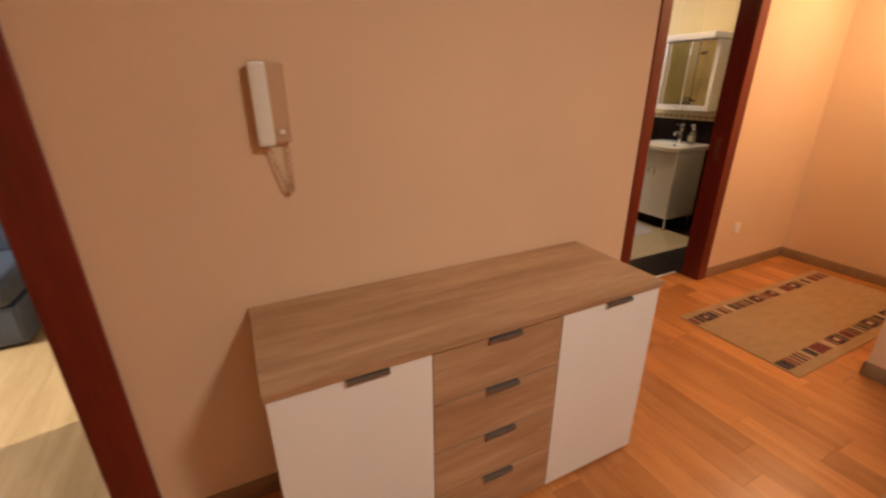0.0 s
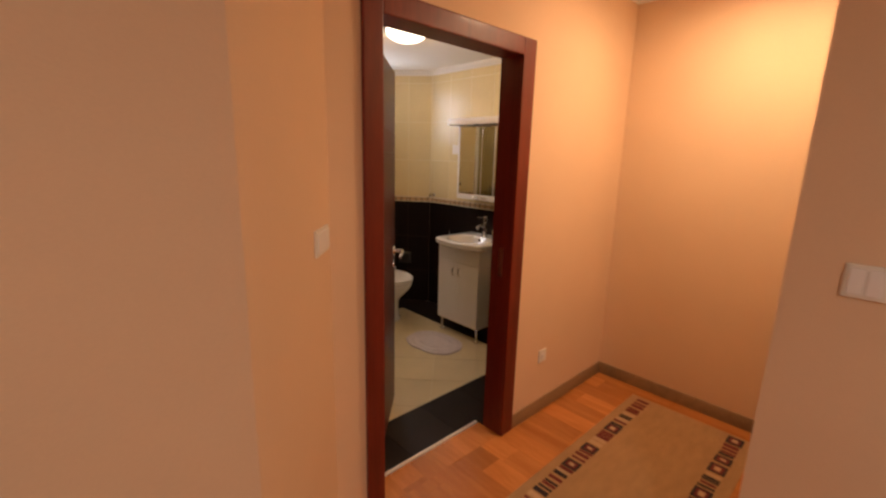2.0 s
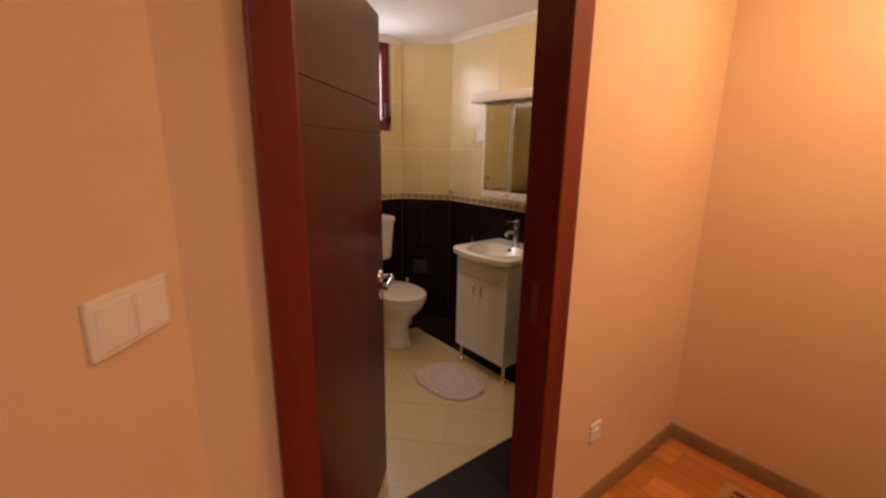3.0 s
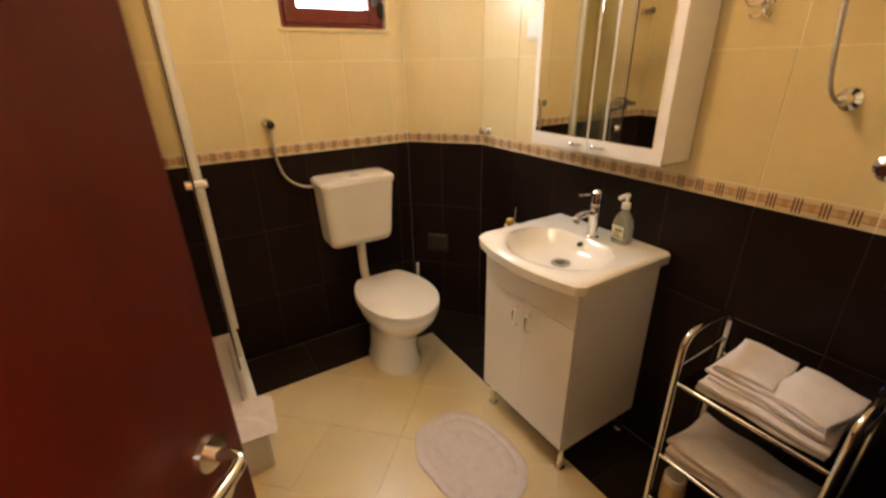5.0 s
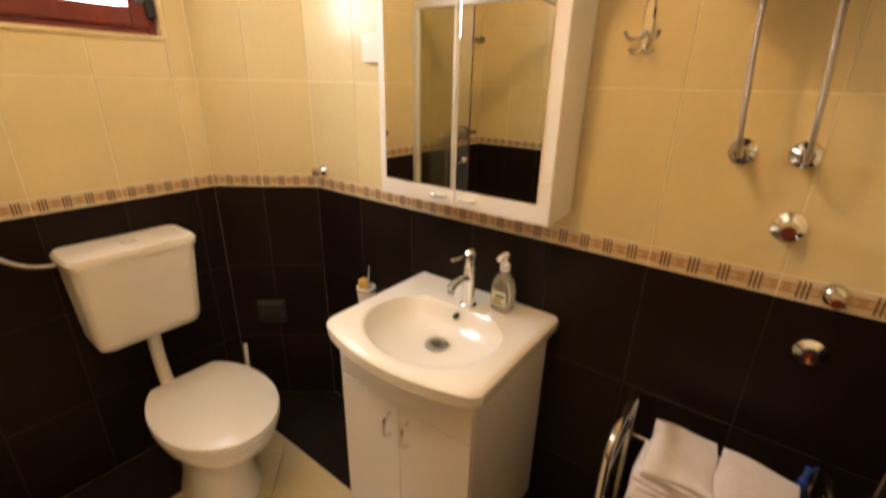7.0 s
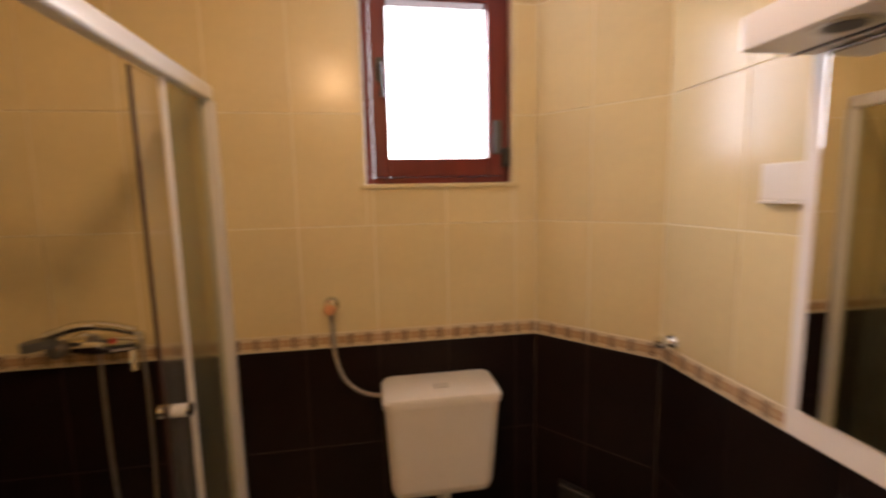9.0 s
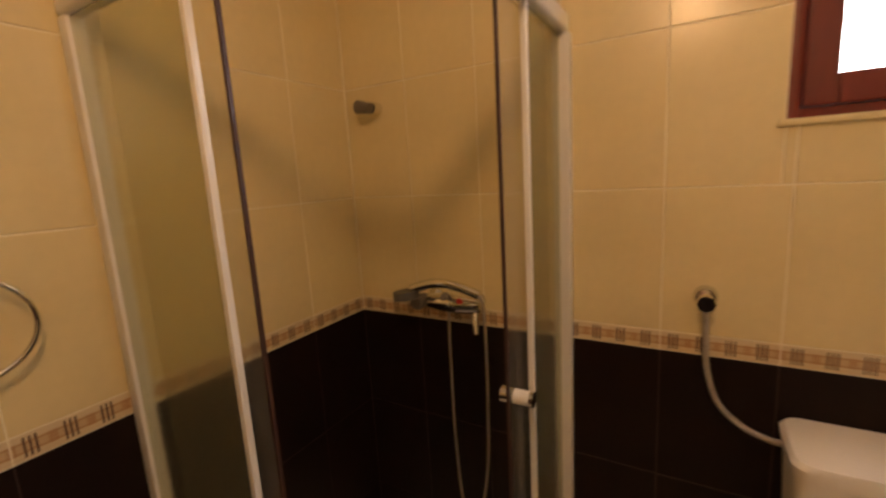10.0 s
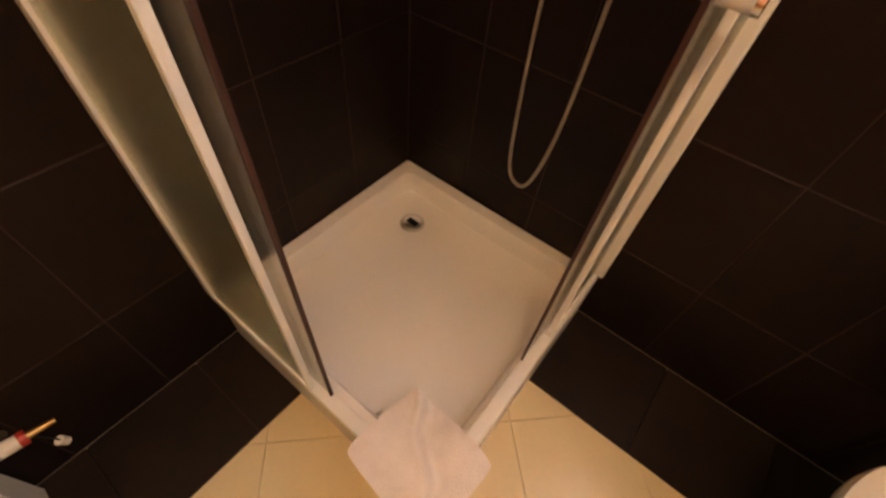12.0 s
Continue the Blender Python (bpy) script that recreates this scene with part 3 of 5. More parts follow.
structure("ceiling_bath", boxm(3.33, 3.4528, BZ, 5.71, 5.80, BZ + 0.1), CEIL, "white painted bathroom ceiling", "ceiling")
bath_floor = structure("floor_bath", boxm(3.33, 3.4528, -0.1, 5.71, 5.80, -0.009), GROUT, "cream diagonal floor tiles with a dark tile border", "floor")
cove("trim_bath", [((5.582, 3.455), (5.582, 5.335)), ((5.582, 5.335), (5.305, 5.665)), ((5.305, 5.665), (3.46, 5.665)), ((3.46, 5.665), (3.46, 3.455)), ((3.46, 3.455), (5.582, 3.455))], BZ, 0.045)

# the bathroom door's open leaf, hinged on its left jamb
HX, HY, TURN = 3.608, 3.462, math.atan2(4.06 - 3.462, 4.18 - 3.608)
LM = Matrix.Translation((HX, HY, 0)) @ Matrix.Rotation(TURN, 4, "Z")
LEN = 0.80
leaf = thing("door_leaf", HX, HY, 0, "glossy mahogany bathroom door standing half open", "door")
rows = [0.008, 1.56, 1.67, 1.998]
for za, zb in zip(rows, rows[1:]):
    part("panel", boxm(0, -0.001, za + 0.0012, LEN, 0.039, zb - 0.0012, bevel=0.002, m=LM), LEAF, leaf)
part("core", boxm(0.004, 0.004, 0.012, LEN - 0.004, 0.034, 1.994, m=LM), DARKDOOR, leaf)
for side, y in ((1, 0.039), (-1, -0.001)):
    hp = part("rosette", cyl(LM @ Vector((LEN - 0.06, y, 0.995)), LM @ Vector((LEN - 0.06, y + side * 0.009, 0.995)), 0.027, 0.025, seg=28), CHROME, leaf, "round chrome rosette")
    b = tube([LM @ Vector(p) for p in ((LEN - 0.06, y, 0.995), (LEN - 0.06, y + side * 0.045, 0.995), (LEN - 0.075, y + side * 0.056, 0.995),
                                      (LEN - 0.12, y + side * 0.057, 0.993), (LEN - 0.185, y + side * 0.053, 0.985))], 0.0095)
    part("lever", b, CHROME, hp, "chrome lever handle")
    part("key_rosette", cyl(LM @ Vector((LEN - 0.06, y, 0.915)), LM @ Vector((LEN - 0.06, y + side * 0.006, 0.915)), 0.024, 0.023, seg=24), CHROME, leaf)
for z in (0.25, 1.75):
    part("hinge", cyl(LM @ Vector((-0.006, -0.004, z - 0.04)), LM @ Vector((-0.006, -0.004, z + 0.04)), 0.007), STEEL, leaf)

# ---- bathroom window ----
win = thing("window_1", 4.957, 5.70, 1.645, "mahogany framed bathroom window with a bright pane", "window")
win["kind"] = "structure"
for nm, a in (("outer_frame", (4.702, 5.70, 1.646, 4.728, 5.77, 2.329)), ("outer_frame", (5.187, 5.70, 1.646, 5.213, 5.77, 2.329)),
              ("outer_frame", (4.728, 5.70, 1.646, 5.187, 5.77, 1.668)), ("outer_frame", (4.728, 5.70, 2.305, 5.187, 5.77, 2.329)),
              ("sash", (4.729, 5.684, 1.669, 4.786, 5.745, 2.303)), ("sash", (5.132, 5.684, 1.669, 5.186, 5.745, 2.303)),
              ("sash", (4.786, 5.684, 1.669, 5.132, 5.745, 1.732)), ("sash", (4.786, 5.684, 2.248, 5.132, 5.745, 2.303))):
    part(nm, boxm(*a, bevel=0.005), MAHOG, win)
pane = part("pane", boxm(4.780, 5.72, 1.728, 5.138, 5.724, 2.252), CLEARGLASS, win)
pane.visible_shadow = False
hb = part("window_handle", boxm(4.748, 5.668, 1.985, 4.772, 5.684, 2.06, bevel=0.004), BLACK, win, "black window handle")
part("lever", tube([(4.76, 5.67, 2.03), (4.76, 5.652, 2.03), (4.762, 5.648, 2.0), (4.766, 5.65, 1.93)], 0.008), BLACK, hb)
part("hinge", boxm(5.150, 5.662, 1.745, 5.176, 5.686, 1.86, bevel=0.006), GREYPL, win, "grey hinge cover")
part("hinge", boxm(5.180, 5.668, 1.70, 5.208, 5.70, 1.765, bevel=0.006), BLACK, win)
structure("backdrop", boxm(3.9, 7.2, 0.6, 6.6, 7.25, 4.6), DAYGLOW, "bright overcast sky outside", "backdrop")
structure("window_sill", boxm(4.685, 5.655, 1.630, 5.235, 5.70, 1.6445, bevel=0.002), CREAM, "cream tiled window sill", "sill")

dome(4.51, 4.38, BZ, 0.135, "round opal glass ceiling lamp, lit")

# ---- bathroom things ----
def rounded(cx, cy, hx, hy, r, z, seg=5):
    """A rounded rectangle's outline."""
    out = []
    for sx, sy, a0 in ((1, 1, 0), (-1, 1, 90), (-1, -1, 180), (1, -1, 270)):
        for k in range(seg + 1):
            a = radians(a0 + 90 * k / seg)
            out.append((cx + sx * (hx - r) + r * math.cos(a), cy + sy * (hy - r) + r * math.sin(a), z))
    return out


def toilet():
    t = thing("toilet", 4.93, 5.25, 0, "white ceramic toilet with a closed lid", "toilet")
    cx = 4.950

    def egg(cy, hx, f, b, z, n=48, flat_=9.0):
        """f and b: reach to the front and to the back; flat_: where the back is cut straight."""
        return [(cx + 0.008 + 1.06 * hx * math.cos(a), cy + min((b if math.sin(a) > 0 else 1.04 * f) * math.sin(a), flat_), z) for a in [2 * math.pi * k / n for k in range(n)]]

    s = [egg(5.27, 0.124, 0.182, 0.19, 0.0), egg(5.27, 0.124, 0.182, 0.19, 0.012), egg(5.27, 0.112, 0.166, 0.185, 0.03), egg(5.27, 0.108, 0.160, 0.18, 0.12), egg(5.265, 0.110, 0.164, 0.18, 0.19),
         egg(5.25, 0.119, 0.185, 0.185, 0.235), egg(5.22, 0.14, 0.215, 0.19, 0.29), egg(5.195, 0.165, 0.235, 0.20, 0.34), egg(5.19, 0.175, 0.245, 0.215, 0.375), egg(5.19, 0.172, 0.24, 0.215, 0.39)]
    part("bowl", loft(s), CERAMIC, t)
    rim = [(0.172, 0.24, 0.290, 0.392, 0.222), (0.182, 0.25, 0.30, 0.398, 0.230), (0.182, 0.25, 0.30, 0.408, 0.230), (0.176, 0.244, 0.294, 0.413, 0.225)]
    part("seat", loft([egg(5.188, hx, f, b, z, flat_=c + 0.012) for hx, f, b, z, c in rim]), SEATPL, t)
    rim = [(0.176, 0.244, 0.294, 0.416, 0.225), (0.184, 0.252, 0.302, 0.421, 0.232), (0.182, 0.25, 0.30, 0.433, 0.230), (0.165, 0.232, 0.282, 0.440, 0.214), (0.08, 0.12, 0.13, 0.444, 0.1)]
    part("lid", loft([egg(5.188, hx, f, b, z, flat_=c + 0.012) for hx, f, b, z, c in rim]), SEATPL, t)
    for s_ in (-1, 1):
        part("hinge", cyl((cx + s_ * 0.07 - 0.015, 5.438, 0.412), (cx + s_ * 0.07 + 0.015, 5.438, 0.412), 0.012), SEATPL, t)
    return t


toilet()
cis = thing("cistern", 4.925, 5.57, 0.6, "white plastic wall-hung toilet cistern with a flush pipe", "cistern")
sec = [rounded(4.917, 5.570, 0.150, 0.080, 0.03, 0.606), rounded(4.917, 5.567, 0.164, 0.090, 0.035, 0.615), rounded(4.918, 5.565, 0.172, 0.095, 0.035, 0.64), rounded(4.922, 5.561, 0.190, 0.099, 0.035, 0.925)]
part("tank", loft(sec), PLASTIC, cis)
part("lid", loft([rounded(4.922, 5.560, 0.195, 0.102, 0.035, 0.926), rounded(4.922, 5.560, 0.199, 0.104, 0.035, 0.950), rounded(4.922, 5.560, 0.191, 0.098, 0.035, 0.962)]), PLASTIC, cis)
part("flush_pipe", tube([(4.93, 5.56, 0.61), (4.93, 5.56, 0.52), (4.93, 5.55, 0.42), (4.93, 5.52, 0.36), (4.93, 5.44, 0.33)], 0.024, seg=14), PLASTIC, cis)
part("flush_button", boxm(4.90, 5.53, 0.961, 4.95, 5.56, 0.966, bevel=0.002), SEATPL, cis)

ws = thing("water_supply", 4.567, 5.66, 1.237, "chrome angle valve with a braided hose to the cistern", "valve")
part("rosette", cyl((4.567, 5.664, 1.237), (4.567, 5.652, 1.237), 0.028, 0.022, seg=20), CHROME, ws)
part("valve", cyl((4.567, 5.655, 1.237), (4.567, 5.60, 1.237), 0.013), CHROME, ws)
part("knob", cyl((4.567, 5.61, 1.237), (4.567, 5.59, 1.237), 0.020, seg=8), CHROME, ws)
part("hose", tube([(4.567, 5.625, 1.225), (4.57, 5.62, 1.15), (4.575, 5.618, 1.07), (4.60, 5.61, 0.99), (4.65, 5.60, 0.945), (4.70, 5.59, 0.93), (4.735, 5.585, 0.93)], 0.0075), BRAID, ws, "braided flexible hose")

# vanity and basin
van = thing("vanity_cabinet", 5.35, 4.47, 0, "white two-door vanity cabinet on short chrome legs", "cabinet")
part("body", boxm(5.168, 4.2515, 0.128, 5.575, 4.6965, 0.74, bevel=0.003), WHITE, van)
for y in (4.235, 4.697):
    part("side_panel", boxm(5.167, y, 0.128, 5.575, y + 0.016, 0.80, bevel=0.002), WHITE, van)
part("fascia", boxm(5.150, 4.236, 0.672, 5.167, 4.712, 0.80, bevel=0.003), WHITE, van)
for a, b, hy in ((4.236, 4.473, 4.440), (4.475, 4.712, 4.508)):
    d = part("door", boxm(5.150, a, 0.130, 5.167, b, 0.669, bevel=0.004), WHITE, van)
    part("handle", tube([(5.150, hy, 0.55), (5.128, hy, 0.56), (5.123, hy, 0.59), (5.128, hy, 0.62), (5.150, hy, 0.63)], 0.005), CHROME, d, "chrome bow handle")
for x, y in ((5.19, 4.262), (5.19, 4.686), (5.55, 4.262), (5.55, 4.686)):
    part("leg", lathe([(0.020, 0.0), (0.020, 0.008), (0.013, 0.014), (0.013, 0.112), (0.022, 0.118), (0.022, 0.127)], (x, y, 0), seg=16), CHROME, van, "chrome leg")


def basin():
    t = thing("wash_basin", 5.34, 4.472, 0.80, "white ceramic wash basin with a bowed front", "basin")
    y0, y1, back, n = 4.205, 4.745, 5.572, 36
    cy = (y0 + y1) / 2

    def outline(inset, z):
        """The basin's rim, bowed towards the room."""
        out = [(back, y0 + inset, z), (back, y1 - inset, z)]
        for k in range(n + 1):
            u = 1 - 2 * k / n
            y = cy + u * ((y1 - y0) / 2 - inset)
            corner = 0.020 * (max(0, abs(u) - 0.90) / 0.10) ** 2
            out.append((5.125 + inset - 0.055 * (1 - u * u) + corner, y, z))
        return out

    def bowl(rx, ry, cx, z):
        """The bowl's edge with as many points as the rim, turning the same way."""
        m = n + 3
        out = []
        for k in range(m):
            if k < 2:
                a = radians(-35 if k == 0 else 35)
            else:
                a = radians(62 + 236 * (k - 2) / n)
            out.append((cx + rx * math.cos(a), cy + ry * math.sin(a), z))
        return out

    rings = [bowl(0.03, 0.03, 5.31, 0.762), bowl(0.11, 0.13, 5.30, 0.768), bowl(0.16, 0.195, 5.295, 0.798), outline(0.02, 0.802), outline(0.002, 0.815), outline(0.0, 0.848), outline(0.008, 0.857), outline(0.02, 0.860),
             bowl(0.175, 0.215, 5.292, 0.857), bowl(0.165, 0.205, 5.292, 0.848), bowl(0.145, 0.18, 5.295, 0.812), bowl(0.10, 0.12, 5.30, 0.784), bowl(0.03, 0.03, 5.31, 0.776)]
    b = loft(rings)
    part("bowl", b, CERAMIC, t)
    part("drain", lathe([(0.012, 0.775), (0.036, 0.780), (0.034, 0.787), (0.022, 0.788), (0.019, 0.784), (0.004, 0.783)], (5.320, cy, 0), seg=24), STEEL, t, "chrome drain")
    part("plug", lathe([(0.013, 0.783), (0.016, 0.788), (0.004, 0.790)], (5.320, cy, 0), seg=20), GREYMETAL, t, "dark metal plug")
    part("overflow", cyl((5.450, cy, 0.834), (5.410, cy, 0.834), 0.0085), BLACK, t, "dark overflow hole")
    return t


basin()
tap = thing("basin_tap", 5.465, 4.463, 0.86, "chrome single-lever basin tap", "tap")
part("body", lathe([(0.026, 0.857), (0.026, 0.863), (0.020, 0.868), (0.019, 0.985), (0.0205, 0.987), (0.0205, 0.990), (0.019, 0.992), (0.019, 1.035), (0.012, 1.043)], (5.465, 4.463, 0), seg=24), CHROME, tap)
sp_ = part("spout", tube([(5.455, 4.463, 0.955), (5.42, 4.463, 0.962), (5.385, 4.463, 0.960), (5.362, 4.463, 0.950)], 0.0125, seg=14), CHROME, tap)
part("aerator", cyl((5.372, 4.463, 0.948), (5.368, 4.463, 0.934), 0.0105, seg=14), STEEL, sp_)
lv = boxm(-0.085, -0.0075, -0.004, 0.0, 0.0075, 0.004, bevel=0.003, m=Matrix.Translation((5.455, 4.463, 1.030)) @ Matrix.Rotation(radians(6), 4, "Y"))
part("lever", lv, CHROME, tap)

soap = thing("soap_dispenser", 5.51, 4.367, 0.86, "clear pump soap bottle with a printed label", "soap bottle")
sx, sy = 5.51, 4.367
part("bottle", loft([rounded(sx, sy, 0.024, 0.032, 0.018, 0.8585), rounded(sx, sy, 0.027, 0.036, 0.020, 0.866), rounded(sx, sy, 0.027, 0.036, 0.020, 0.925), rounded(sx, sy, 0.024, 0.032, 0.018, 0.95), rounded(sx, sy, 0.016, 0.020, 0.012, 0.972), rounded(sx, sy, 0.011, 0.011, 0.009, 0.982), rounded(sx, sy, 0.011, 0.011, 0.009, 0.990)]), SOAP, soap)
lab = part("label", boxm(sx - 0.0288, sy - 0.024, 0.880, sx - 0.0275, sy + 0.024, 0.928, bevel=0.0005), LABELM, soap, "printed label")
for y_, z_, w_, h_, mt in ((-0.004, 0.913, 0.030, 0.010, LABELG), (0.003, 0.900, 0.024, 0.008, LABELO), (0.0, 0.889, 0.034, 0.006, LABELG)):
    part("print", boxm(sx - 0.0294, sy + y_ - w_ / 2, z_ - h_ / 2, sx - 0.0286, sy + y_ + w_ / 2, z_ + h_ / 2), mt, lab)
pump = part("pump", lathe([(0.015, 0.990), (0.015, 1.010), (0.006, 1.013), (0.006, 1.030)], (sx, sy, 0), seg=16), WHITE, soap, "white pump head")
part("nozzle", tube([(sx + 0.008, sy, 1.036), (sx - 0.012, sy + 0.001, 1.038), (sx - 0.038, sy + 0.003, 1.033)], 0.0078), WHITE, pump)

# mirror cabinet with its light canopy
mc = thing("mirror_cabinet", 5.50, 4.50, 1.178, "white mirror cabinet with two mirrored doors and a light canopy", "mirror cabinet")
MY0, MY1, MZ0, MZ1, MX = 4.213, 4.787, 1.178, 1.812, 5.42
part("body", boxm(MX + 0.022, MY0 + 0.002, MZ0 + 0.002, 5.578, MY1 - 0.002, MZ1, bevel=0.003), WHITE, mc)
mid = (MY0 + MY1) / 2
for a, b in ((MY0, mid - 0.0015), (mid + 0.0015, MY1)):
    right = a < 4.4
    d = part("door", boxm(MX + 0.003, a, MZ0, MX + 0.021, b, MZ1 - 0.002, bevel=0.003), WHITE, mc)
    part("mirror", boxm(MX, a + (0.036 if right else 0.003), MZ0 + 0.052, MX + 0.0035, b - (0.003 if right else 0.026), MZ1 - 0.006, bevel=0.001), MIRROR, d, "mirror pane")
    hy = mid - 0.05 if right else mid + 0.05
    part("handle", tube([(MX + 0.003, hy - 0.026, MZ0 + 0.026), (MX - 0.014, hy - 0.018, MZ0 + 0.028), (MX - 0.018, hy, MZ0 + 0.029), (MX - 0.014, hy + 0.018, MZ0 + 0.028), (MX + 0.003, hy + 0.026, MZ0 + 0.026)], 0.005), CHROME, d, "chrome bow handle")
can = part("canopy", boxm(5.30, 4.20, 1.813, 5.578, 4.80, 1.867, bevel=0.006), WHITE, mc, "white light canopy")
for y in (4.32, 4.50, 4.68):
    part("downlight", lathe([(0.036, 1.8115), (0.036, 1.814), (0.01, 1.8145)], (5.345, y, 0), seg=24), STEEL, can, "chrome recessed downlight")
    part("downlight", lathe([(0.024, 1.8105), (0.024, 1.813), (0.01, 1.8135)], (5.345, y, 0), seg=24), GREYPL, can, "unlit lamp")
part("groove", boxm(5.392, 4.203, 1.8108, 5.400, 4.797, 1.8135), BLACK, can)

# bathroom wall fittings
def robe_hook(x, y, z):
    t = thing("robe_hook", x, y, z, "chrome double robe hook on cream tiles", "hook")
    part("backplate", loft([[(x - d, y + w * math.cos(a), z + h * math.sin(a)) for a in [2 * math.pi * k / 20 for k in range(20)]] for d, w, h in ((0, 0.013, 0.056), (0.007, 0.013, 0.056), (0.010, 0.009, 0.050))]), CHROME, t)
    for s in (-1, 1):
        part("prong", tube([(x - 0.008, y, z - 0.02), (x - 0.02, y + s * 0.012, z - 0.035), (x - 0.035, y + s * 0.028, z - 0.036), (x - 0.042, y + s * 0.036, z - 0.022)], 0.0045), CHROME, t)
        part("prong", tube([(x - 0.008, y, z - 0.045), (x - 0.014, y + s * 0.006, z - 0.060), (x - 0.022, y + s * 0.018, z - 0.066), (x - 0.026, y + s * 0.027, z - 0.058)], 0.004), CHROME, t)
    return t


robe_hook(5.580, 4.097, 1.645)


def rosette_tap(name, x, y, z, r, label, handle=True):
    t = thing(name, x, y, z, label, "valve")
    part("rosette", lathe([(r, 0), (r * 0.96, 0.006), (r * 0.5, 0.016), (r * 0.45, 0.035), (0.004, 0.036)], (x, y, z), seg=24, m=Matrix.Rotation(-math.pi / 2, 4, "Y")), CHROME, t)
    if handle:
        b = cyl((x - 0.03, y, z), (x - 0.055, y, z), r * 0.55, r * 0.42, seg=10)
        part("knob", b, CHROME, t)
    return t


rosette_tap("pipe_rosette", 5.580, 3.863, 1.386, 0.027, "chrome pipe rosette under the water heater")
rosette_tap("pipe_rosette", 5.580, 3.757, 1.388, 0.027, "chrome pipe rosette under the water heater")
rosette_tap("stop_valve", 5.580, 3.748, 1.24, 0.032, "chrome stop valve on the tile border")
rosette_tap("stop_valve", 5.580, 3.640, 1.115, 0.025, "small chrome stop valve")
rosette_tap("stop_valve", 5.580, 3.645, 0.975, 0.031, "round chrome cover on dark tiles", handle=False)

heater = thing("water_heater", 5.38, 3.80, 1.72, "white enamel electric water heater on the wall", "water heater")
part("tank", lathe([(0.12, 1.732), (0.175, 1.74), (0.19, 1.76), (0.19, 2.28), (0.17, 2.31), (0.05, 2.32)], (5.385, 3.80, 0), seg=40), HEATERM, heater)
part("base_cover", lathe([(0.10, 1.716), (0.115, 1.720), (0.118, 1.74), (0.05, 1.741)], (5.385, 3.80, 0), seg=32), GREYPL, heater, "grey base cover")
part("bracket", boxm(5.56, 3.70, 2.1, 5.580, 3.90, 2.15), STEEL, heater)
for y0_, y1_ in ((3.885, 3.863), (3.779, 3.757)):
    part("hose", tube([(5.45, y0_, 1.76), (5.445, y0_, 1.70), (5.43, y0_ - 0.004, 1.60), (5.428, y0_ - 0.012, 1.50), (5.448, y1_ + 0.004, 1.42), (5.495, y1_, 1.385), (5.55, y1_, 1.387)], 0.0052), BRAID, heater, "braided steel hose")

ho = thing("brush_holder", 5.53, 4.985, 0.70, "cream cup in a chrome wall ring with a sponge and brush", "brush holder")
part("cup", lathe([(0.028, 0.665), (0.034, 0.670), (0.038, 0.735), (0.034, 0.737), (0.03, 0.70)], (5.525, 4.995, 0), seg=20), PLASTIC, ho, "cream cup")
part("ring", tube([(5.58, 4.995, 0.725), (5.565, 4.995, 0.725)] + [(5.525 + 0.041 * math.cos(a), 4.995 + 0.041 * math.sin(a), 0.725) for a in [k * math.pi / 8 for k in range(17)]], 0.004, steps=0), CHROME, ho)
part("sponge", boxm(5.505, 4.995, 0.70, 5.545, 5.026, 0.765, bevel=0.012, segments=3), SPONGE, ho, "yellow sponge")
part("brush", tube([(5.525, 4.985, 0.69), (5.527, 4.982, 0.76), (5.530, 4.978, 0.83)], 0.006), CHROME, ho, "chrome brush handle")

knobh = thing("coat_hook", 5.575, 5.28, 1.15, "small dark chrome robe knob on the tile border", "hook")
part("rosette", cyl((5.581, 5.28, 1.16), (5.572, 5.28, 1.16), 0.022, 0.018, seg=20), CHROME, knobh)
part("knob", lathe([(0.009, 0), (0.009, 0.022), (0.019, 0.032), (0.017, 0.044), (0.004, 0.048)], (5.575, 5.28, 1.16), seg=20, m=Matrix.Rotation(-math.pi / 2, 4, "Y")), CHROME, knobh)

soc = thing("mirror_socket", 5.575, 4.965, 1.62, "white shaver socket beside the mirror cabinet", "socket")
part("plate", boxm(5.560, 4.902, 1.578, 5.5815, 5.002, 1.655, bevel=0.004), PLASTIC, soc)
part("rim", boxm(5.557, 4.900, 1.571, 5.5815, 5.004, 1.577, bevel=0.002), PLASTIC, soc)

# square cover on the splayed corner
sp = math.atan2(5.335 - 5.665, 5.582 - 5.305)
SM = Matrix.Translation((5.415, 5.534, 0.48)) @ Matrix.Rotation(sp, 4, "Z")
cov = thing("paper_holder", 5.42, 5.52, 0.48, "chrome framed square paper holder on dark tiles", "paper holder")
part("frame", boxm(-0.065, -0.012, -0.06, 0.065, 0.0, 0.06, bevel=0.004, m=SM), DIMSTEEL, cov)
part("cover", boxm(-0.058, -0.030, -0.030, 0.058, -0.010, 0.055, bevel=0.009, m=SM, segments=3), DIMSTEEL, cov, "dull curved lid")

brush = thing("toilet_brush", 5.22, 5.47, 0, "white toilet brush in a holder behind the toilet", "toilet brush")
part("holder", lathe([(0.045, 0.0), (0.05, 0.005), (0.045, 0.12), (0.035, 0.125)], (5.22, 5.47, 0), seg=20), PLASTIC, brush)
part("handle", cyl((5.22, 5.47, 0.12), (5.225, 5.46, 0.42), 0.007, 0.009), PLASTIC, brush)

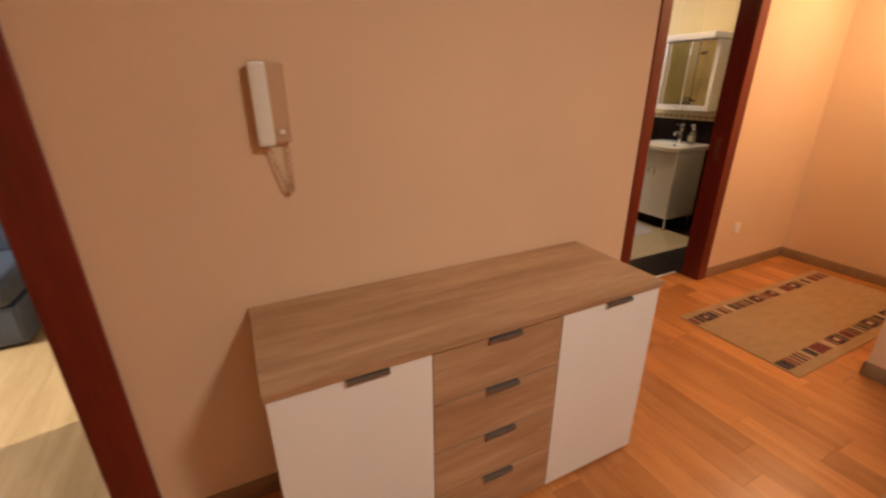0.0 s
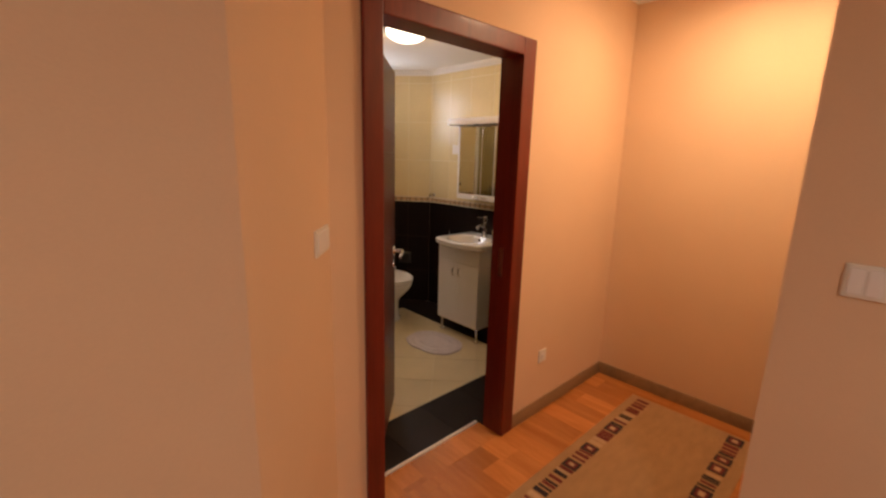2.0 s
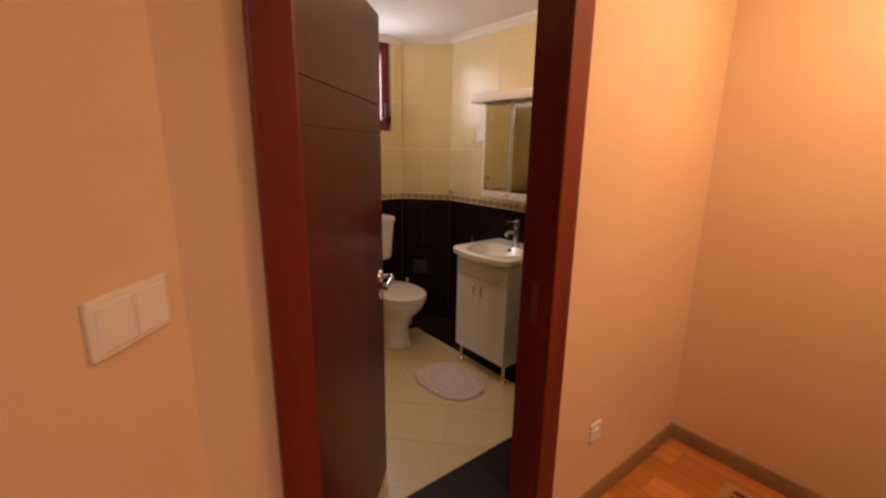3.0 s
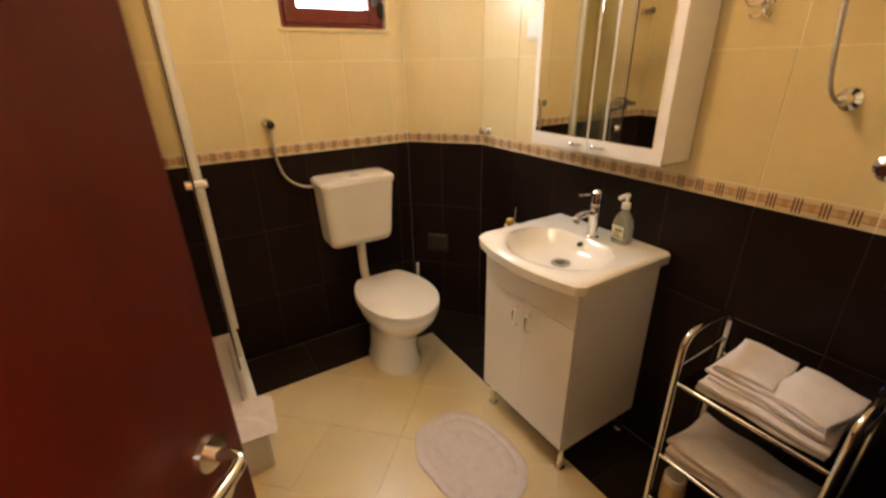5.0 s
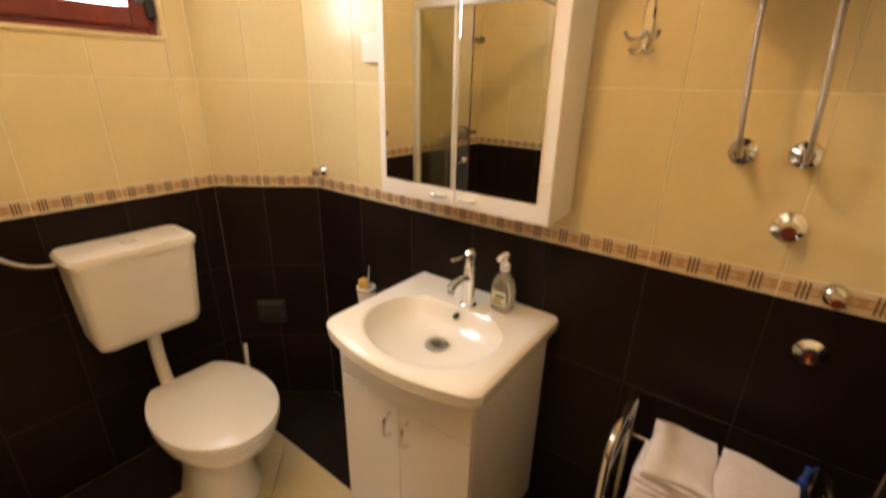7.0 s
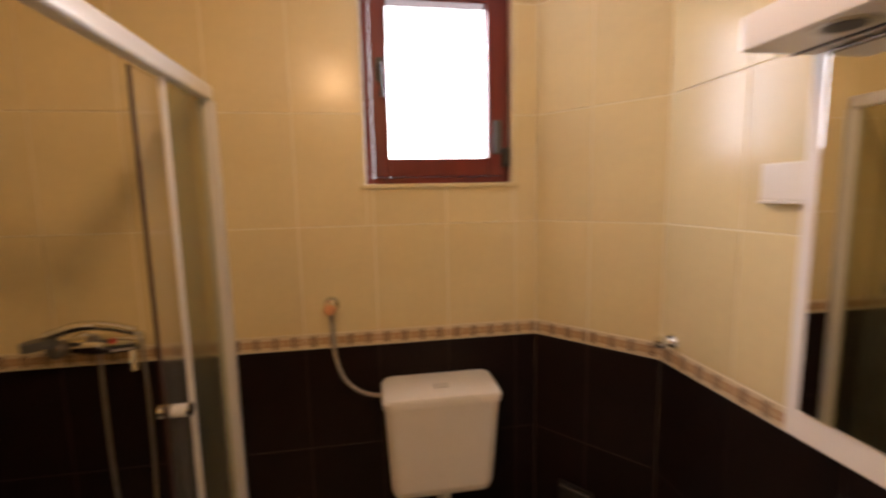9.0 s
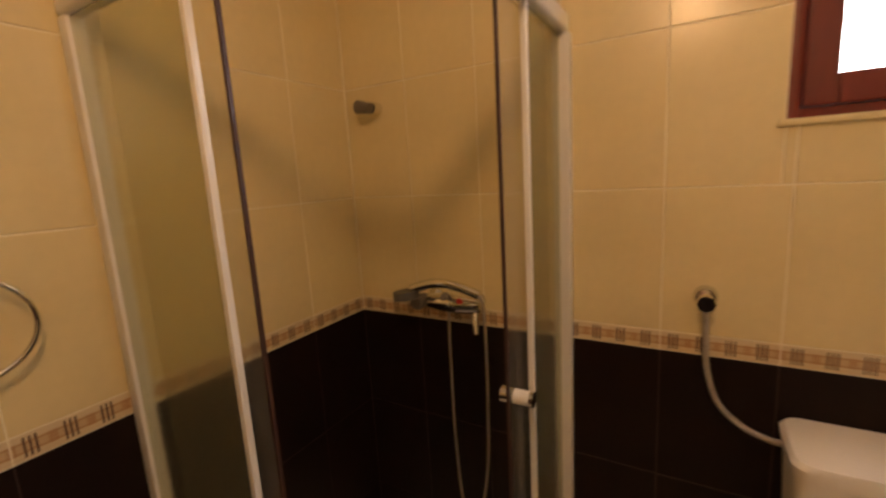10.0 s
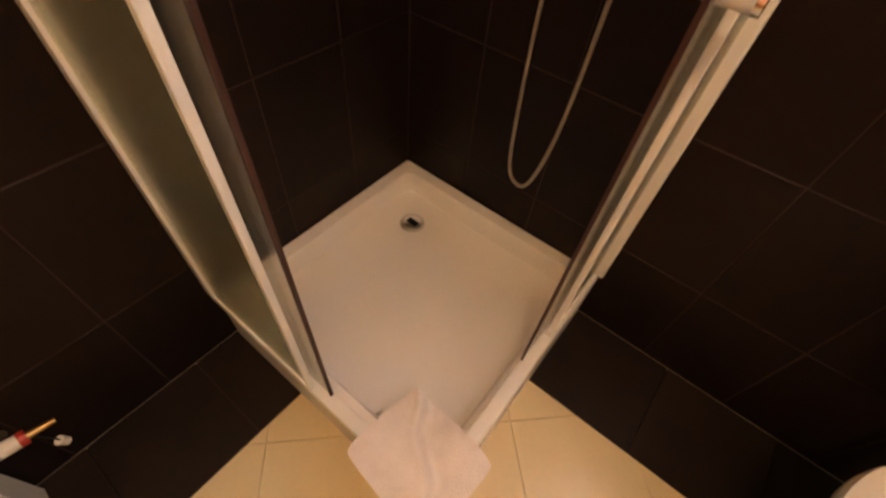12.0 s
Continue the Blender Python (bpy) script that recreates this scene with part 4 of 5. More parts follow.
# towel ring on the west wall
tr = thing("towel_ring", 3.465, 4.64, 1.46, "chrome towel ring on cream tiles", "towel ring")
part("mount", boxm(3.461, 4.615, 1.435, 3.485, 4.665, 1.485, bevel=0.006), CHROME, tr)
part("ring", tube([(3.492 + 0.01 * math.sin(a), 4.64 + 0.098 * math.sin(a), 1.355 + 0.092 * math.cos(a)) for a in [k * math.pi / 20 for k in range(41)]], 0.005, steps=0), CHROME, tr)

lowtap = thing("washing_machine_tap", 3.47, 4.405, 0.24, "brass appliance tap with a red ring low on dark tiles", "tap")
part("rosette", cyl((3.461, 4.395, 0.245), (3.470, 4.395, 0.245), 0.026, seg=20), CHROME, lowtap)
part("body", cyl((3.468, 4.395, 0.245), (3.512, 4.395, 0.245), 0.011, seg=14), CHROME, lowtap)
part("connector", cyl((3.505, 4.387, 0.246), (3.505, 4.427, 0.238), 0.016, seg=12), PLASTIC, lowtap, "white plastic nut")
part("ring", cyl((3.505, 4.427, 0.238), (3.505, 4.440, 0.2355), 0.0165, seg=18), RED, lowtap, "red marker ring")
part("nozzle", cyl((3.505, 4.440, 0.2355), (3.505, 4.487, 0.226), 0.0085, 0.006, seg=14), BRASS, lowtap, "brass nozzle")
part("cap_strap", tube([(3.505, 4.445, 0.225), (3.508, 4.453, 0.19), (3.503, 4.457, 0.155)], 0.0018, seg=6), BLACK, lowtap)
part("cap", cyl((3.503, 4.455, 0.155), (3.503, 4.461, 0.132), 0.011, 0.009, seg=14), PLASTIC, lowtap)
bin_ = thing("laundry_bin", 3.51, 4.31, 0, "low white plastic bin beside the dark wall", "bin")
BM = Matrix.Translation((3.503, 4.235, 0)) @ Matrix.Rotation(radians(-4), 4, "Z")
part("body", loft([[BM @ Vector(p) for p in rounded(0, 0, 0.036, 0.108, 0.008, 0.0)], [BM @ Vector(p) for p in rounded(0, 0, 0.038, 0.113, 0.008, 0.18)]]), PLASTIC, bin_)
part("lid", loft([[BM @ Vector(p) for p in rounded(0, 0, 0.040, 0.116, 0.006, 0.181)], [BM @ Vector(p) for p in rounded(0, 0, 0.040, 0.116, 0.006, 0.196)], [BM @ Vector(p) for p in rounded(0, 0, 0.037, 0.112, 0.006, 0.20)]]), WHITE, bin_)

# ---- shower ----
X0, X1, Y0, Y1 = 3.4605, 4.235, 4.885, 5.6645
tray = thing("shower_tray", 3.85, 5.27, 0, "white acrylic square shower tray", "shower tray")
cx_, cy_ = (X0 + X1) / 2, (Y0 + Y1) / 2
hx_, hy_ = (X1 - X0) / 2, (Y1 - Y0) / 2
b = loft([rounded(cx_, cy_, hx_, hy_, 0.012, 0.0), rounded(cx_, cy_, hx_, hy_, 0.012, 0.200), rounded(cx_, cy_, hx_ - 0.005, hy_ - 0.005, 0.012, 0.208), rounded(cx_, cy_, hx_ - 0.045, hy_ - 0.045, 0.03, 0.208),
          rounded(cx_, cy_, hx_ - 0.052, hy_ - 0.052, 0.03, 0.200), rounded(cx_, cy_, hx_ - 0.060, hy_ - 0.060, 0.03, 0.140), rounded(cx_, cy_, hx_ - 0.080, hy_ - 0.080, 0.05, 0.128), rounded(cx_ - 0.05, cy_ + 0.05, 0.10, 0.10, 0.05, 0.118)])
part("tray", b, ACRYLIC, tray)
dr = part("drain", lathe([(0.045, 0.118), (0.045, 0.123), (0.036, 0.127), (0.030, 0.1235), (0.005, 0.1235)], (3.63, 5.50, 0), seg=24), STEEL, tray, "chrome drain ring")
part("hole", boxm(3.61, 5.49, 0.1235, 3.65, 5.512, 0.1265, bevel=0.003), BLACK, dr)

enc = thing("shower_enclosure", 4.2, 4.92, 0.208, "white framed corner shower enclosure with frosted sliding doors", "shower enclosure")
RZ = 1.928
YA = Y0 - 0.020


# side along x (facing the room's near wall), then side along y
part("top_rail", boxm(X0, Y0 - 0.016, RZ - 0.02, X1 - 0.03, Y0 + 0.026, RZ + 0.030, bevel=0.012, segments=3), WHITEALU, enc)
part("top_rail", boxm(X1 - 0.036, Y0 + 0.014, RZ - 0.02, X1 + 0.006, Y1, RZ + 0.030, bevel=0.012, segments=3), WHITEALU, enc)
part("corner_joint", boxm(X1 - 0.042, Y0 - 0.020, RZ - 0.024, X1 + 0.010, Y0 + 0.030, RZ + 0.034, bevel=0.012, segments=3), STEEL, enc, "chrome corner joint")
part("bottom_rail", boxm(X0, YA + 0.008, 0.2085, X1 - 0.008, YA + 0.042, 0.234, bevel=0.006), WHITEALU, enc)
part("bottom_rail", boxm(X1 - 0.036, Y0 + 0.024, 0.2085, X1 - 0.002, Y1, 0.234, bevel=0.006), WHITEALU, enc)
part("wall_profile", boxm(X0, YA + 0.006, 0.234, X0 + 0.034, YA + 0.042, RZ - 0.02, bevel=0.004), WHITEALU, enc)
part("wall_profile", boxm(X1 - 0.036, Y1 - 0.034, 0.234, X1 + 0.012, Y1, RZ - 0.02, bevel=0.004), WHITEALU, enc)
# fixed panes
f1 = part("fixed_pane", boxm(X0 + 0.034, YA + 0.014, 0.236, 3.856, YA + 0.019, RZ - 0.022), FROST, enc, "frosted fixed pane")
f2 = part("fixed_pane", boxm(X1 - 0.019, 5.376, 0.236, X1 - 0.014, Y1 - 0.034, RZ - 0.022), FROST, enc, "frosted fixed pane")
part("upright", boxm(3.856, YA + 0.008, 0.234, 3.869, YA + 0.022, RZ - 0.02, bevel=0.003), WHITEALU, enc)
part("upright", boxm(X1 - 0.023, 5.363, 0.234, X1 - 0.009, 5.377, RZ - 0.02, bevel=0.003), WHITEALU, enc)
for pane_ in (f1, f2):
    pane_.visible_shadow = False
# sliding doors pushed open behind the fixed panes
for nm, pane_box, seal_box in (("sliding_door", (3.57, YA + 0.031, 0.238, 3.909, YA + 0.036, RZ - 0.024), (3.909, YA + 0.0300, 0.238, 3.915, YA + 0.0370, RZ - 0.024)),
                               ("sliding_door", (X1 - 0.036, 5.265, 0.238, X1 - 0.031, 5.56, RZ - 0.024), (X1 - 0.0370, 5.259, 0.238, X1 - 0.0300, 5.265, RZ - 0.024))):
    sd = part(nm, boxm(*pane_box), TINT, enc, "lightly frosted sliding pane")
    sd.visible_shadow = False
    part("seal", boxm(*seal_box), SEAL, sd, "dark rubber seal")
    if pane_box[0] > 4:
        k = part("knob", cyl((X1 - 0.030, 5.292, 1.078), (X1 + 0.006, 5.292, 1.078), 0.0165, seg=20), WHITEALU, sd, "white and chrome door knob")
        part("cap", cyl((X1 + 0.006, 5.292, 1.078), (X1 + 0.014, 5.292, 1.078), 0.0175, seg=20), CHROME, k)
        part("cap", cyl((X1 - 0.060, 5.292, 1.078), (X1 - 0.037, 5.292, 1.078), 0.0175, seg=20), CHROME, k)


mix = thing("shower_mixer", 3.85, 5.64, 1.15, "chrome shower mixer with a hand shower and hose", "shower mixer")
part("body", loft([[(x_, 5.605 + r_ * math.cos(a), 1.168 + 0.9 * r_ * math.sin(a)) for a in [2 * math.pi * k / 20 for k in range(20)]] for x_, r_ in ((3.792, 0.020), (3.800, 0.027), (3.85, 0.033), (3.90, 0.036), (3.95, 0.031), (3.978, 0.026), (3.984, 0.018))]), CHROME, mix)
part("diverter_knob", loft([[(3.765 + r_ * math.cos(a), y_, 1.165 + r_ * math.sin(a)) for a in [2 * math.pi * k / 20 for k in range(20)]] for y_, r_ in ((5.625, 0.020), (5.59, 0.026), (5.575, 0.025), (5.570, 0.018))]), GREYMETAL, mix, "dark diverter knob")
part("colour_mark", cyl((3.925, 5.574, 1.185), (3.925, 5.570, 1.187), 0.009, seg=14), RED, mix, "red temperature mark")
for x in (3.79, 3.94):
    part("rosette", lathe([(0.032, 0), (0.03, 0.008), (0.016, 0.02), (0.016, 0.05)], (x, 5.663, 1.165), seg=20, m=Matrix.Rotation(math.pi / 2, 4, "X")), CHROME, mix)
part("lever", tube([(3.88, 5.59, 1.185), (3.885, 5.56, 1.205), (3.90, 5.52, 1.21)], 0.010), GREYMETAL, mix, "dark lever")
part("spout", tube([(3.965, 5.60, 1.15), (3.97, 5.585, 1.115), (3.975, 5.578, 1.085)], 0.011), CHROME, mix)
hs = part("hand_shower", tube([(4.00, 5.56, 1.215), (3.93, 5.56, 1.235), (3.85, 5.56, 1.24), (3.76, 5.56, 1.215)], 0.0145), CHROME, mix, "chrome hand shower")
part("shower_face", loft([[(3.738 + 0.044 * math.cos(a), 5.56 + 0.040 * math.sin(a), z_ + 0.12 * 0.044 * math.cos(a)) for a in [2 * math.pi * k / 20 for k in range(20)]] for z_ in (1.180, 1.192, 1.206)]), GREYPL, hs, "dark spray face")
part("hose", tube([(4.0, 5.56, 1.213), (4.012, 5.56, 1.16), (4.012, 5.565, 0.95), (4.0, 5.57, 0.66), (3.972, 5.57, 0.49), (3.935, 5.575, 0.445), (3.895, 5.58, 0.50), (3.875, 5.59, 0.75), (3.868, 5.60, 1.0), (3.866, 5.608, 1.145)], 0.0048), BRAID, mix, "steel shower hose")
mount = thing("shower_holder", 3.59, 5.65, 1.80, "chrome shower head holder high in the corner", "shower holder")
part("base", cyl((3.60, 5.664, 1.80), (3.60, 5.630, 1.80), 0.021, 0.018, seg=20), CHROME, mount)
part("cup", cyl((3.565, 5.605, 1.805), (3.615, 5.605, 1.795), 0.022, 0.017, seg=20), GREYMETAL, mount)
part("cup_neck", cyl((3.60, 5.632, 1.80), (3.59, 5.605, 1.80), 0.012), CHROME, mount)

# folded bath mat lying over the tray's corner
def corner_mat():
    """A stiff folded mat, flat on the rails, its inner corner sunk into the tray, its outer one jutting past the corner."""
    n, hx, hy = 30, 0.122, 0.106
    m = Matrix.Translation((4.155, 4.925, 0)) @ Matrix.Rotation(radians(-6), 4, "Z")
    rnd = random.Random(3)
    b = bmesh.new()
    grid = []
    for i in range(n + 1):
        row = []
        for j in range(n + 1):
            u, v = -1 + 2 * i / n, -1 + 2 * j / n
            round_ = 1 - 0.05 * (abs(u) * abs(v)) ** 6
            p = m @ Vector((u * hx * round_, v * hy * round_, 0))
            inside = min(max(0, X1 - 0.045 - p.x), max(0, p.y - Y0 - 0.03))
            outside = max(0, p.x - X1 - 0.004) + max(0, Y0 - 0.022 - p.y)
            z = 0.252 - 0.22 * inside - 0.35 * outside
            d = u + v - 0.10 * math.sin(3.0 * (u - v))
            z += 0.015 * math.exp(-(d / 0.16) ** 2) * (0.6 - 0.4 * (u - v) / 2)
            z -= 0.009 * math.exp(-((d - 0.34) / 0.16) ** 2)
            z += 0.002 * math.sin(5 * u + 2) * math.cos(4 * v) + rnd.uniform(-0.0005, 0.0005)
            row.append(b.verts.new((p.x, p.y, z)))
        grid.append(row)
    for i in range(n):
        for j in range(n):
            b.faces.new((grid[i][j], grid[i + 1][j], grid[i + 1][j + 1], grid[i][j + 1]))
    bmesh.ops.recalc_face_normals(b, faces=b.faces)
    bmesh.ops.solidify(b, geom=b.faces[:], thickness=0.012)
    return single("corner_mat", b, TOWEL, "white folded bath mat lying over the shower tray corner", "bath mat")


corner_mat()

# oval mat on the floor
OM = Matrix.Translation((4.915, 4.492, 0)) @ Matrix.Rotation(radians(-84), 4, "Z")
prof = ((1.0, 0.002), (1.0, 0.012), (0.96, 0.017), (0.86, 0.016), (0.82, 0.012), (0.78, 0.017), (0.60, 0.016), (0.56, 0.012), (0.52, 0.017), (0.25, 0.017), (0.05, 0.018))
secs = []
for f, z in prof:
    ring = []
    for k in range(72):
        a = 2 * math.pi * k / 72
        c_, s_ = math.cos(a), math.sin(a)
        w = 1 + (0.012 * math.sin(9 * a) + 0.008 * math.sin(17 * a + 1)) * (f > 0.9)
        ring.append(OM @ Vector((math.copysign(abs(c_) ** 0.82, c_) * 0.252 * f * w, math.copysign(abs(s_) ** 0.82, s_) * 0.184 * f * w, z + 0.0015 * math.sin(7 * a + 20 * f) * (0.1 < f < 0.97))))
    secs.append(ring)
single("bath_mat", loft(secs), PINKMAT, "white oval chenille bath mat on the floor", "bath mat")

# towel trolley
ra = thing("towel_trolley", 5.38, 3.76, 0, "chrome trolley with glass shelves", "trolley")
RX0, RX1, RY0, RY1 = 5.25, 5.50, 3.575, 3.945
for y in (RY0, RY1):
    part("side_frame", tube([(RX0, y, 0.03), (RX0, y, 0.40), (RX0, y, 0.70), (RX0 + 0.012, y, 0.765), (RX0 + 0.06, y, 0.79), (RX1 - 0.06, y, 0.79), (RX1 - 0.012, y, 0.765), (RX1, y, 0.70), (RX1, y, 0.40), (RX1, y, 0.03)], 0.0095), CHROME, ra)
    part("cross_bar", tube([(RX0, y, 0.685), (RX1, y, 0.685)], 0.005, steps=2), CHROME, ra)
    for x in (RX0, RX1):
        part("foot", lathe([(0.014, 0.0), (0.016, 0.004), (0.013, 0.034)], (x, y, 0), seg=14), BLACK, ra)
for z in (0.615, 0.335, 0.145):
    for x in (RX0, RX1):
        part("rail", tube([(x, RY0, z + 0.012), (x, RY1, z + 0.012)], 0.006, steps=2), CHROME, ra)
    shelf = part("shelf", boxm(RX0 + 0.006, RY0 + 0.004, z - 0.004, RX1 - 0.006, RY1 - 0.004, z + 0.002, bevel=0.001), SHELFGLASS, ra, "smoked glass shelf")
    shelf.visible_shadow = False


def folded_towel(x0, y0, x1, y1, z, h, folds, turn, seed, label):
    """A folded towel: layers with soft waves, a rounded fold and ends that do not quite meet."""
    rnd = random.Random(seed)
    cx, cy = (x0 + x1) / 2, (y0 + y1) / 2
    t = tagged(thing("folded_towel", cx, cy, z, label, "towel"), group="towels on the trolley")
    hx, hy = (x1 - x0) / 2, (y1 - y0) / 2
    for k in range(folds):
        m = Matrix.Translation((cx, cy, z)) @ Matrix.Rotation(radians(turn + rnd.uniform(-2.5, 2.5)), 4, "Z")
        za, zb = h * k / folds, h * (k + 1) / folds
        dx, dy = rnd.uniform(-0.006, 0.006), rnd.uniform(-0.006, 0.006)
        n = 16
        rings = []
        for zz, ins in ((za, 0.007), (za + (zb - za) * 0.2, 0.001), (za + (zb - za) * 0.5, 0.0), (za + (zb - za) * 0.8, 0.001), (zb, 0.006), (zb + 0.001, 0.03), (zb + 0.0005, 0.06)):
            ring = []
            for q in range(4 * n):
                side, u = q // n, (q % n) / n * 2 - 1
                x, y = ((u, -1), (1, u), (-u, 1), (-1, -u))[side]
                x, y = x * (hx - ins), y * (hy - ins)
                w = 0.0035 * math.sin(23 * x + 11 * y + 2.1 * k + seed) + 0.0025 * math.sin(41 * y - 9 * x + k)
                top = (zz - za) / (zb - za)
                ring.append(m @ Vector((x + dx + 0.003 * math.sin(29 * y + k), y + dy + 0.003 * math.sin(33 * x + seed), zz + w * (0.25 + 0.75 * top) * (1 if k or zz > za else 0))))
            rings.append(ring)
        part("fold", loft(rings), TOWEL, t)
    return t


folded_towel(5.275, 3.605, 5.475, 3.90, 0.618, 0.040, 2, 3, 1, "white terry towel folded flat on the trolley")
folded_towel(5.285, 3.61, 5.48, 3.89, 0.659, 0.030, 2, -2, 2, "white terry towel folded flat on the trolley")
folded_towel(5.30, 3.752, 5.485, 3.888, 0.690, 0.030, 2, 4, 3, "small white towel folded on the stack")
folded_towel(5.295, 3.606, 5.485, 3.752, 0.690, 0.026, 2, -6, 4, "small white towel folded on the stack")
folded_towel(5.265, 3.60, 5.475, 3.925, 0.338, 0.066, 3, 1, 5, "white terry towel folded on the lower shelf")
bot = thing("small_bottle", 5.468, 3.592, 0.618, "small dark blue plastic bottle behind the towels", "bottle")
part("body", lathe([(0.010, 0.618), (0.011, 0.622), (0.011, 0.715), (0.006, 0.725)], (5.489, 3.589, 0), seg=14), BLUEPL, bot)
part("cap", lathe([(0.0075, 0.725), (0.0075, 0.748), (0.004, 0.750)], (5.489, 3.589, 0), seg=12), BLUEPL, bot)
jar = thing("cosmetic_jar", 5.30, 3.89, 0.147, "cream jar on the lowest shelf", "jar")
part("body", lathe([(0.032, 0.148), (0.035, 0.152), (0.035, 0.235), (0.03, 0.24)], (5.30, 3.895, 0), seg=20), YELLOW, jar)
part("lid", lathe([(0.034, 0.24), (0.034, 0.262), (0.03, 0.266)], (5.30, 3.895, 0), seg=20), PLASTIC, jar)

# ---- tiles, border and planks ----
def slab(name, w, h, t, material, bevel=0.0012):
    """A tile mesh lying in x and z round the origin, its face at y = 0 looking to -y."""
    b = boxm(-w / 2, 0, -h / 2, w / 2, t, h / 2, bevel=bevel, segments=1)
    bmesh.ops.recalc_face_normals(b, faces=b.faces)
    me = bpy.data.meshes.new(name)
    b.to_mesh(me)
    b.free()
    me.materials.append(material)
    return me


SLABS = {}


def lay(name, parent, m, w, h, t, material):
    key = (name, round(w, 4), round(h, 4), material.name)
    if key not in SLABS:
        SLABS[key] = slab(name, w, h, t, material)
    ob = new(name, SLABS[key])
    ob.parent = parent
    ob.matrix_world = m
    ob.matrix_basis = m
    return ob


ROWS = [(0.004, 0.345, DARK), (0.345, 0.715, DARK), (0.715, 1.082, DARK), (1.082, 1.135, BORDER), (1.135, 1.505, CREAM), (1.505, 1.877, CREAM), (1.877, 2.245, CREAM), (2.245, BZ, CREAM)]


def tile_wall(parent, a, b, joints, holes=()):
    """Tiles on a wall face that runs from a to b with the room on its right-hand side; joints: distances from a."""
    d = Vector((b[0] - a[0], b[1] - a[1], 0))
    L = d.length
    cuts = [0.0] + [j for j in joints if 0.02 < j < L - 0.02] + [L]
    turn_ = Matrix.Rotation(math.atan2(d.y, d.x), 4, "Z")
    d.normalize()
    for u0, u1 in zip(cuts, cuts[1:]):
        for z0, z1, material in ROWS:
            spans = [(u0, u1, z0, z1)]
            for hu0, hu1, hz0, hz1 in holes:
                nxt = []
                for p0, p1, q0, q1 in spans:
                    if p1 <= hu0 or p0 >= hu1 or q1 <= hz0 or q0 >= hz1:
                        nxt.append((p0, p1, q0, q1))
                        continue
                    if p0 < hu0:
                        nxt.append((p0, hu0, q0, q1))
                    if p1 > hu1:
                        nxt.append((hu1, p1, q0, q1))
                    c0, c1 = max(p0, hu0), min(p1, hu1)
                    if q0 < hz0:
                        nxt.append((c0, c1, q0, hz0))
                    if q1 > hz1:
                        nxt.append((c0, c1, hz1, q1))
                spans = nxt
            for p0, p1, q0, q1 in spans:
                if p1 - p0 < 0.006 or q1 - q0 < 0.006:
                    continue
                g = 0.0016 if material is not DARK else 0.0013
                c = Vector((a[0], a[1], 0)) + d * (p0 + p1) / 2
                m = Matrix.Translation((c.x, c.y, (q0 + q1) / 2)) @ turn_
                nm = "border_tile" if material is BORDER else "tile"
                lay(nm, parent, m, p1 - p0 - 2 * g, q1 - q0 - 2 * g, 0.0075, material)


W = bpy.data.objects
bm = boxm(3.46, 3.4536, 0, 3.55, 3.4545, BZ)
box(bm, 4.41, 3.4536, 0, 5.582, 3.4545, BZ)
box(bm, 3.55, 3.4536, 2.03, 4.41, 3.4545, BZ)
structure("wall_bath_south", bm, GROUT, "bathroom wall of cream and dark tiles beside the door", "wall")
tile_wall(W["wall_bath_north"], (3.46, 5.665), (5.305, 5.665), [0.2525 * k for k in range(1, 8)], holes=((4.70 - 3.46, 5.215 - 3.46, 1.645, 2.33),))
tile_wall(W["wall_bath_splay"], (5.305, 5.665), (5.582, 5.335), [0.20])
tile_wall(W["wall_east"], (5.582, 5.335), (5.582, 3.455), [0.267 * k for k in range(1, 8)])
tile_wall(W["wall_bath_west"], (3.46, 3.455), (3.46, 5.665), [5.665 - 3.455 - 0.248 * k for k in range(8, 0, -1)])
tile_wall(W["wall_bath_south"], (4.41, 3.455), (3.55, 3.455), [0.25 * k for k in range(1, 4)], holes=((-1, 2, -1, 2.03),))
tile_wall(W["wall_bath_south"], (5.582, 3.455), (4.41, 3.455), [0.25 * k for k in range(1, 5)])
tile_wall(W["wall_bath_south"], (3.55, 3.455), (3.46, 3.455), [])

# dark grout behind the dark rows
for nm, a in (("grout_north", (3.4578, 5.6664, 0, 5.305, 5.6675, 1.08)), ("grout_west", (3.457, 3.456, 0, 3.4586, 5.6664, 1.08)), ("grout_east", (5.5834, 3.456, 0, 5.585, 5.335, 1.08))):
    structure(nm, boxm(*a), DGROUT, "brown grout between dark wall tiles", "grout")
structure("grout_splay", prism([(5.5828, 5.3355), (5.5850, 5.3372), (5.3073, 5.6672), (5.3051, 5.6655)], 0, 1.08), DGROUT, "brown grout between dark wall tiles", "grout")
structure("grout_south", boxm(4.41, 3.4544, 0, 5.582, 3.4548, 1.08), DGROUT, "brown grout between dark wall tiles", "grout")

# floor: dark border tiles, then cream tiles set diagonally and cut to the field
FX0, FX1, FY0, FY1 = 3.757, 5.242, 3.85, 5.345

bm = boxm(3.461, 3.457, -0.0095, 5.581, FY0 - 0.001, -0.0083)
box(bm, 3.461, FY1 + 0.001, -0.0095, 5.581, 5.664, -0.0083)
box(bm, 3.461, FY0, -0.0095, FX0 - 0.001, FY1, -0.0083)
box(bm, FX1 + 0.001, FY0, -0.0095, 5.581, FY1, -0.0083)
structure("grout_floor", bm, DGROUT, "brown grout between dark floor tiles", "grout")


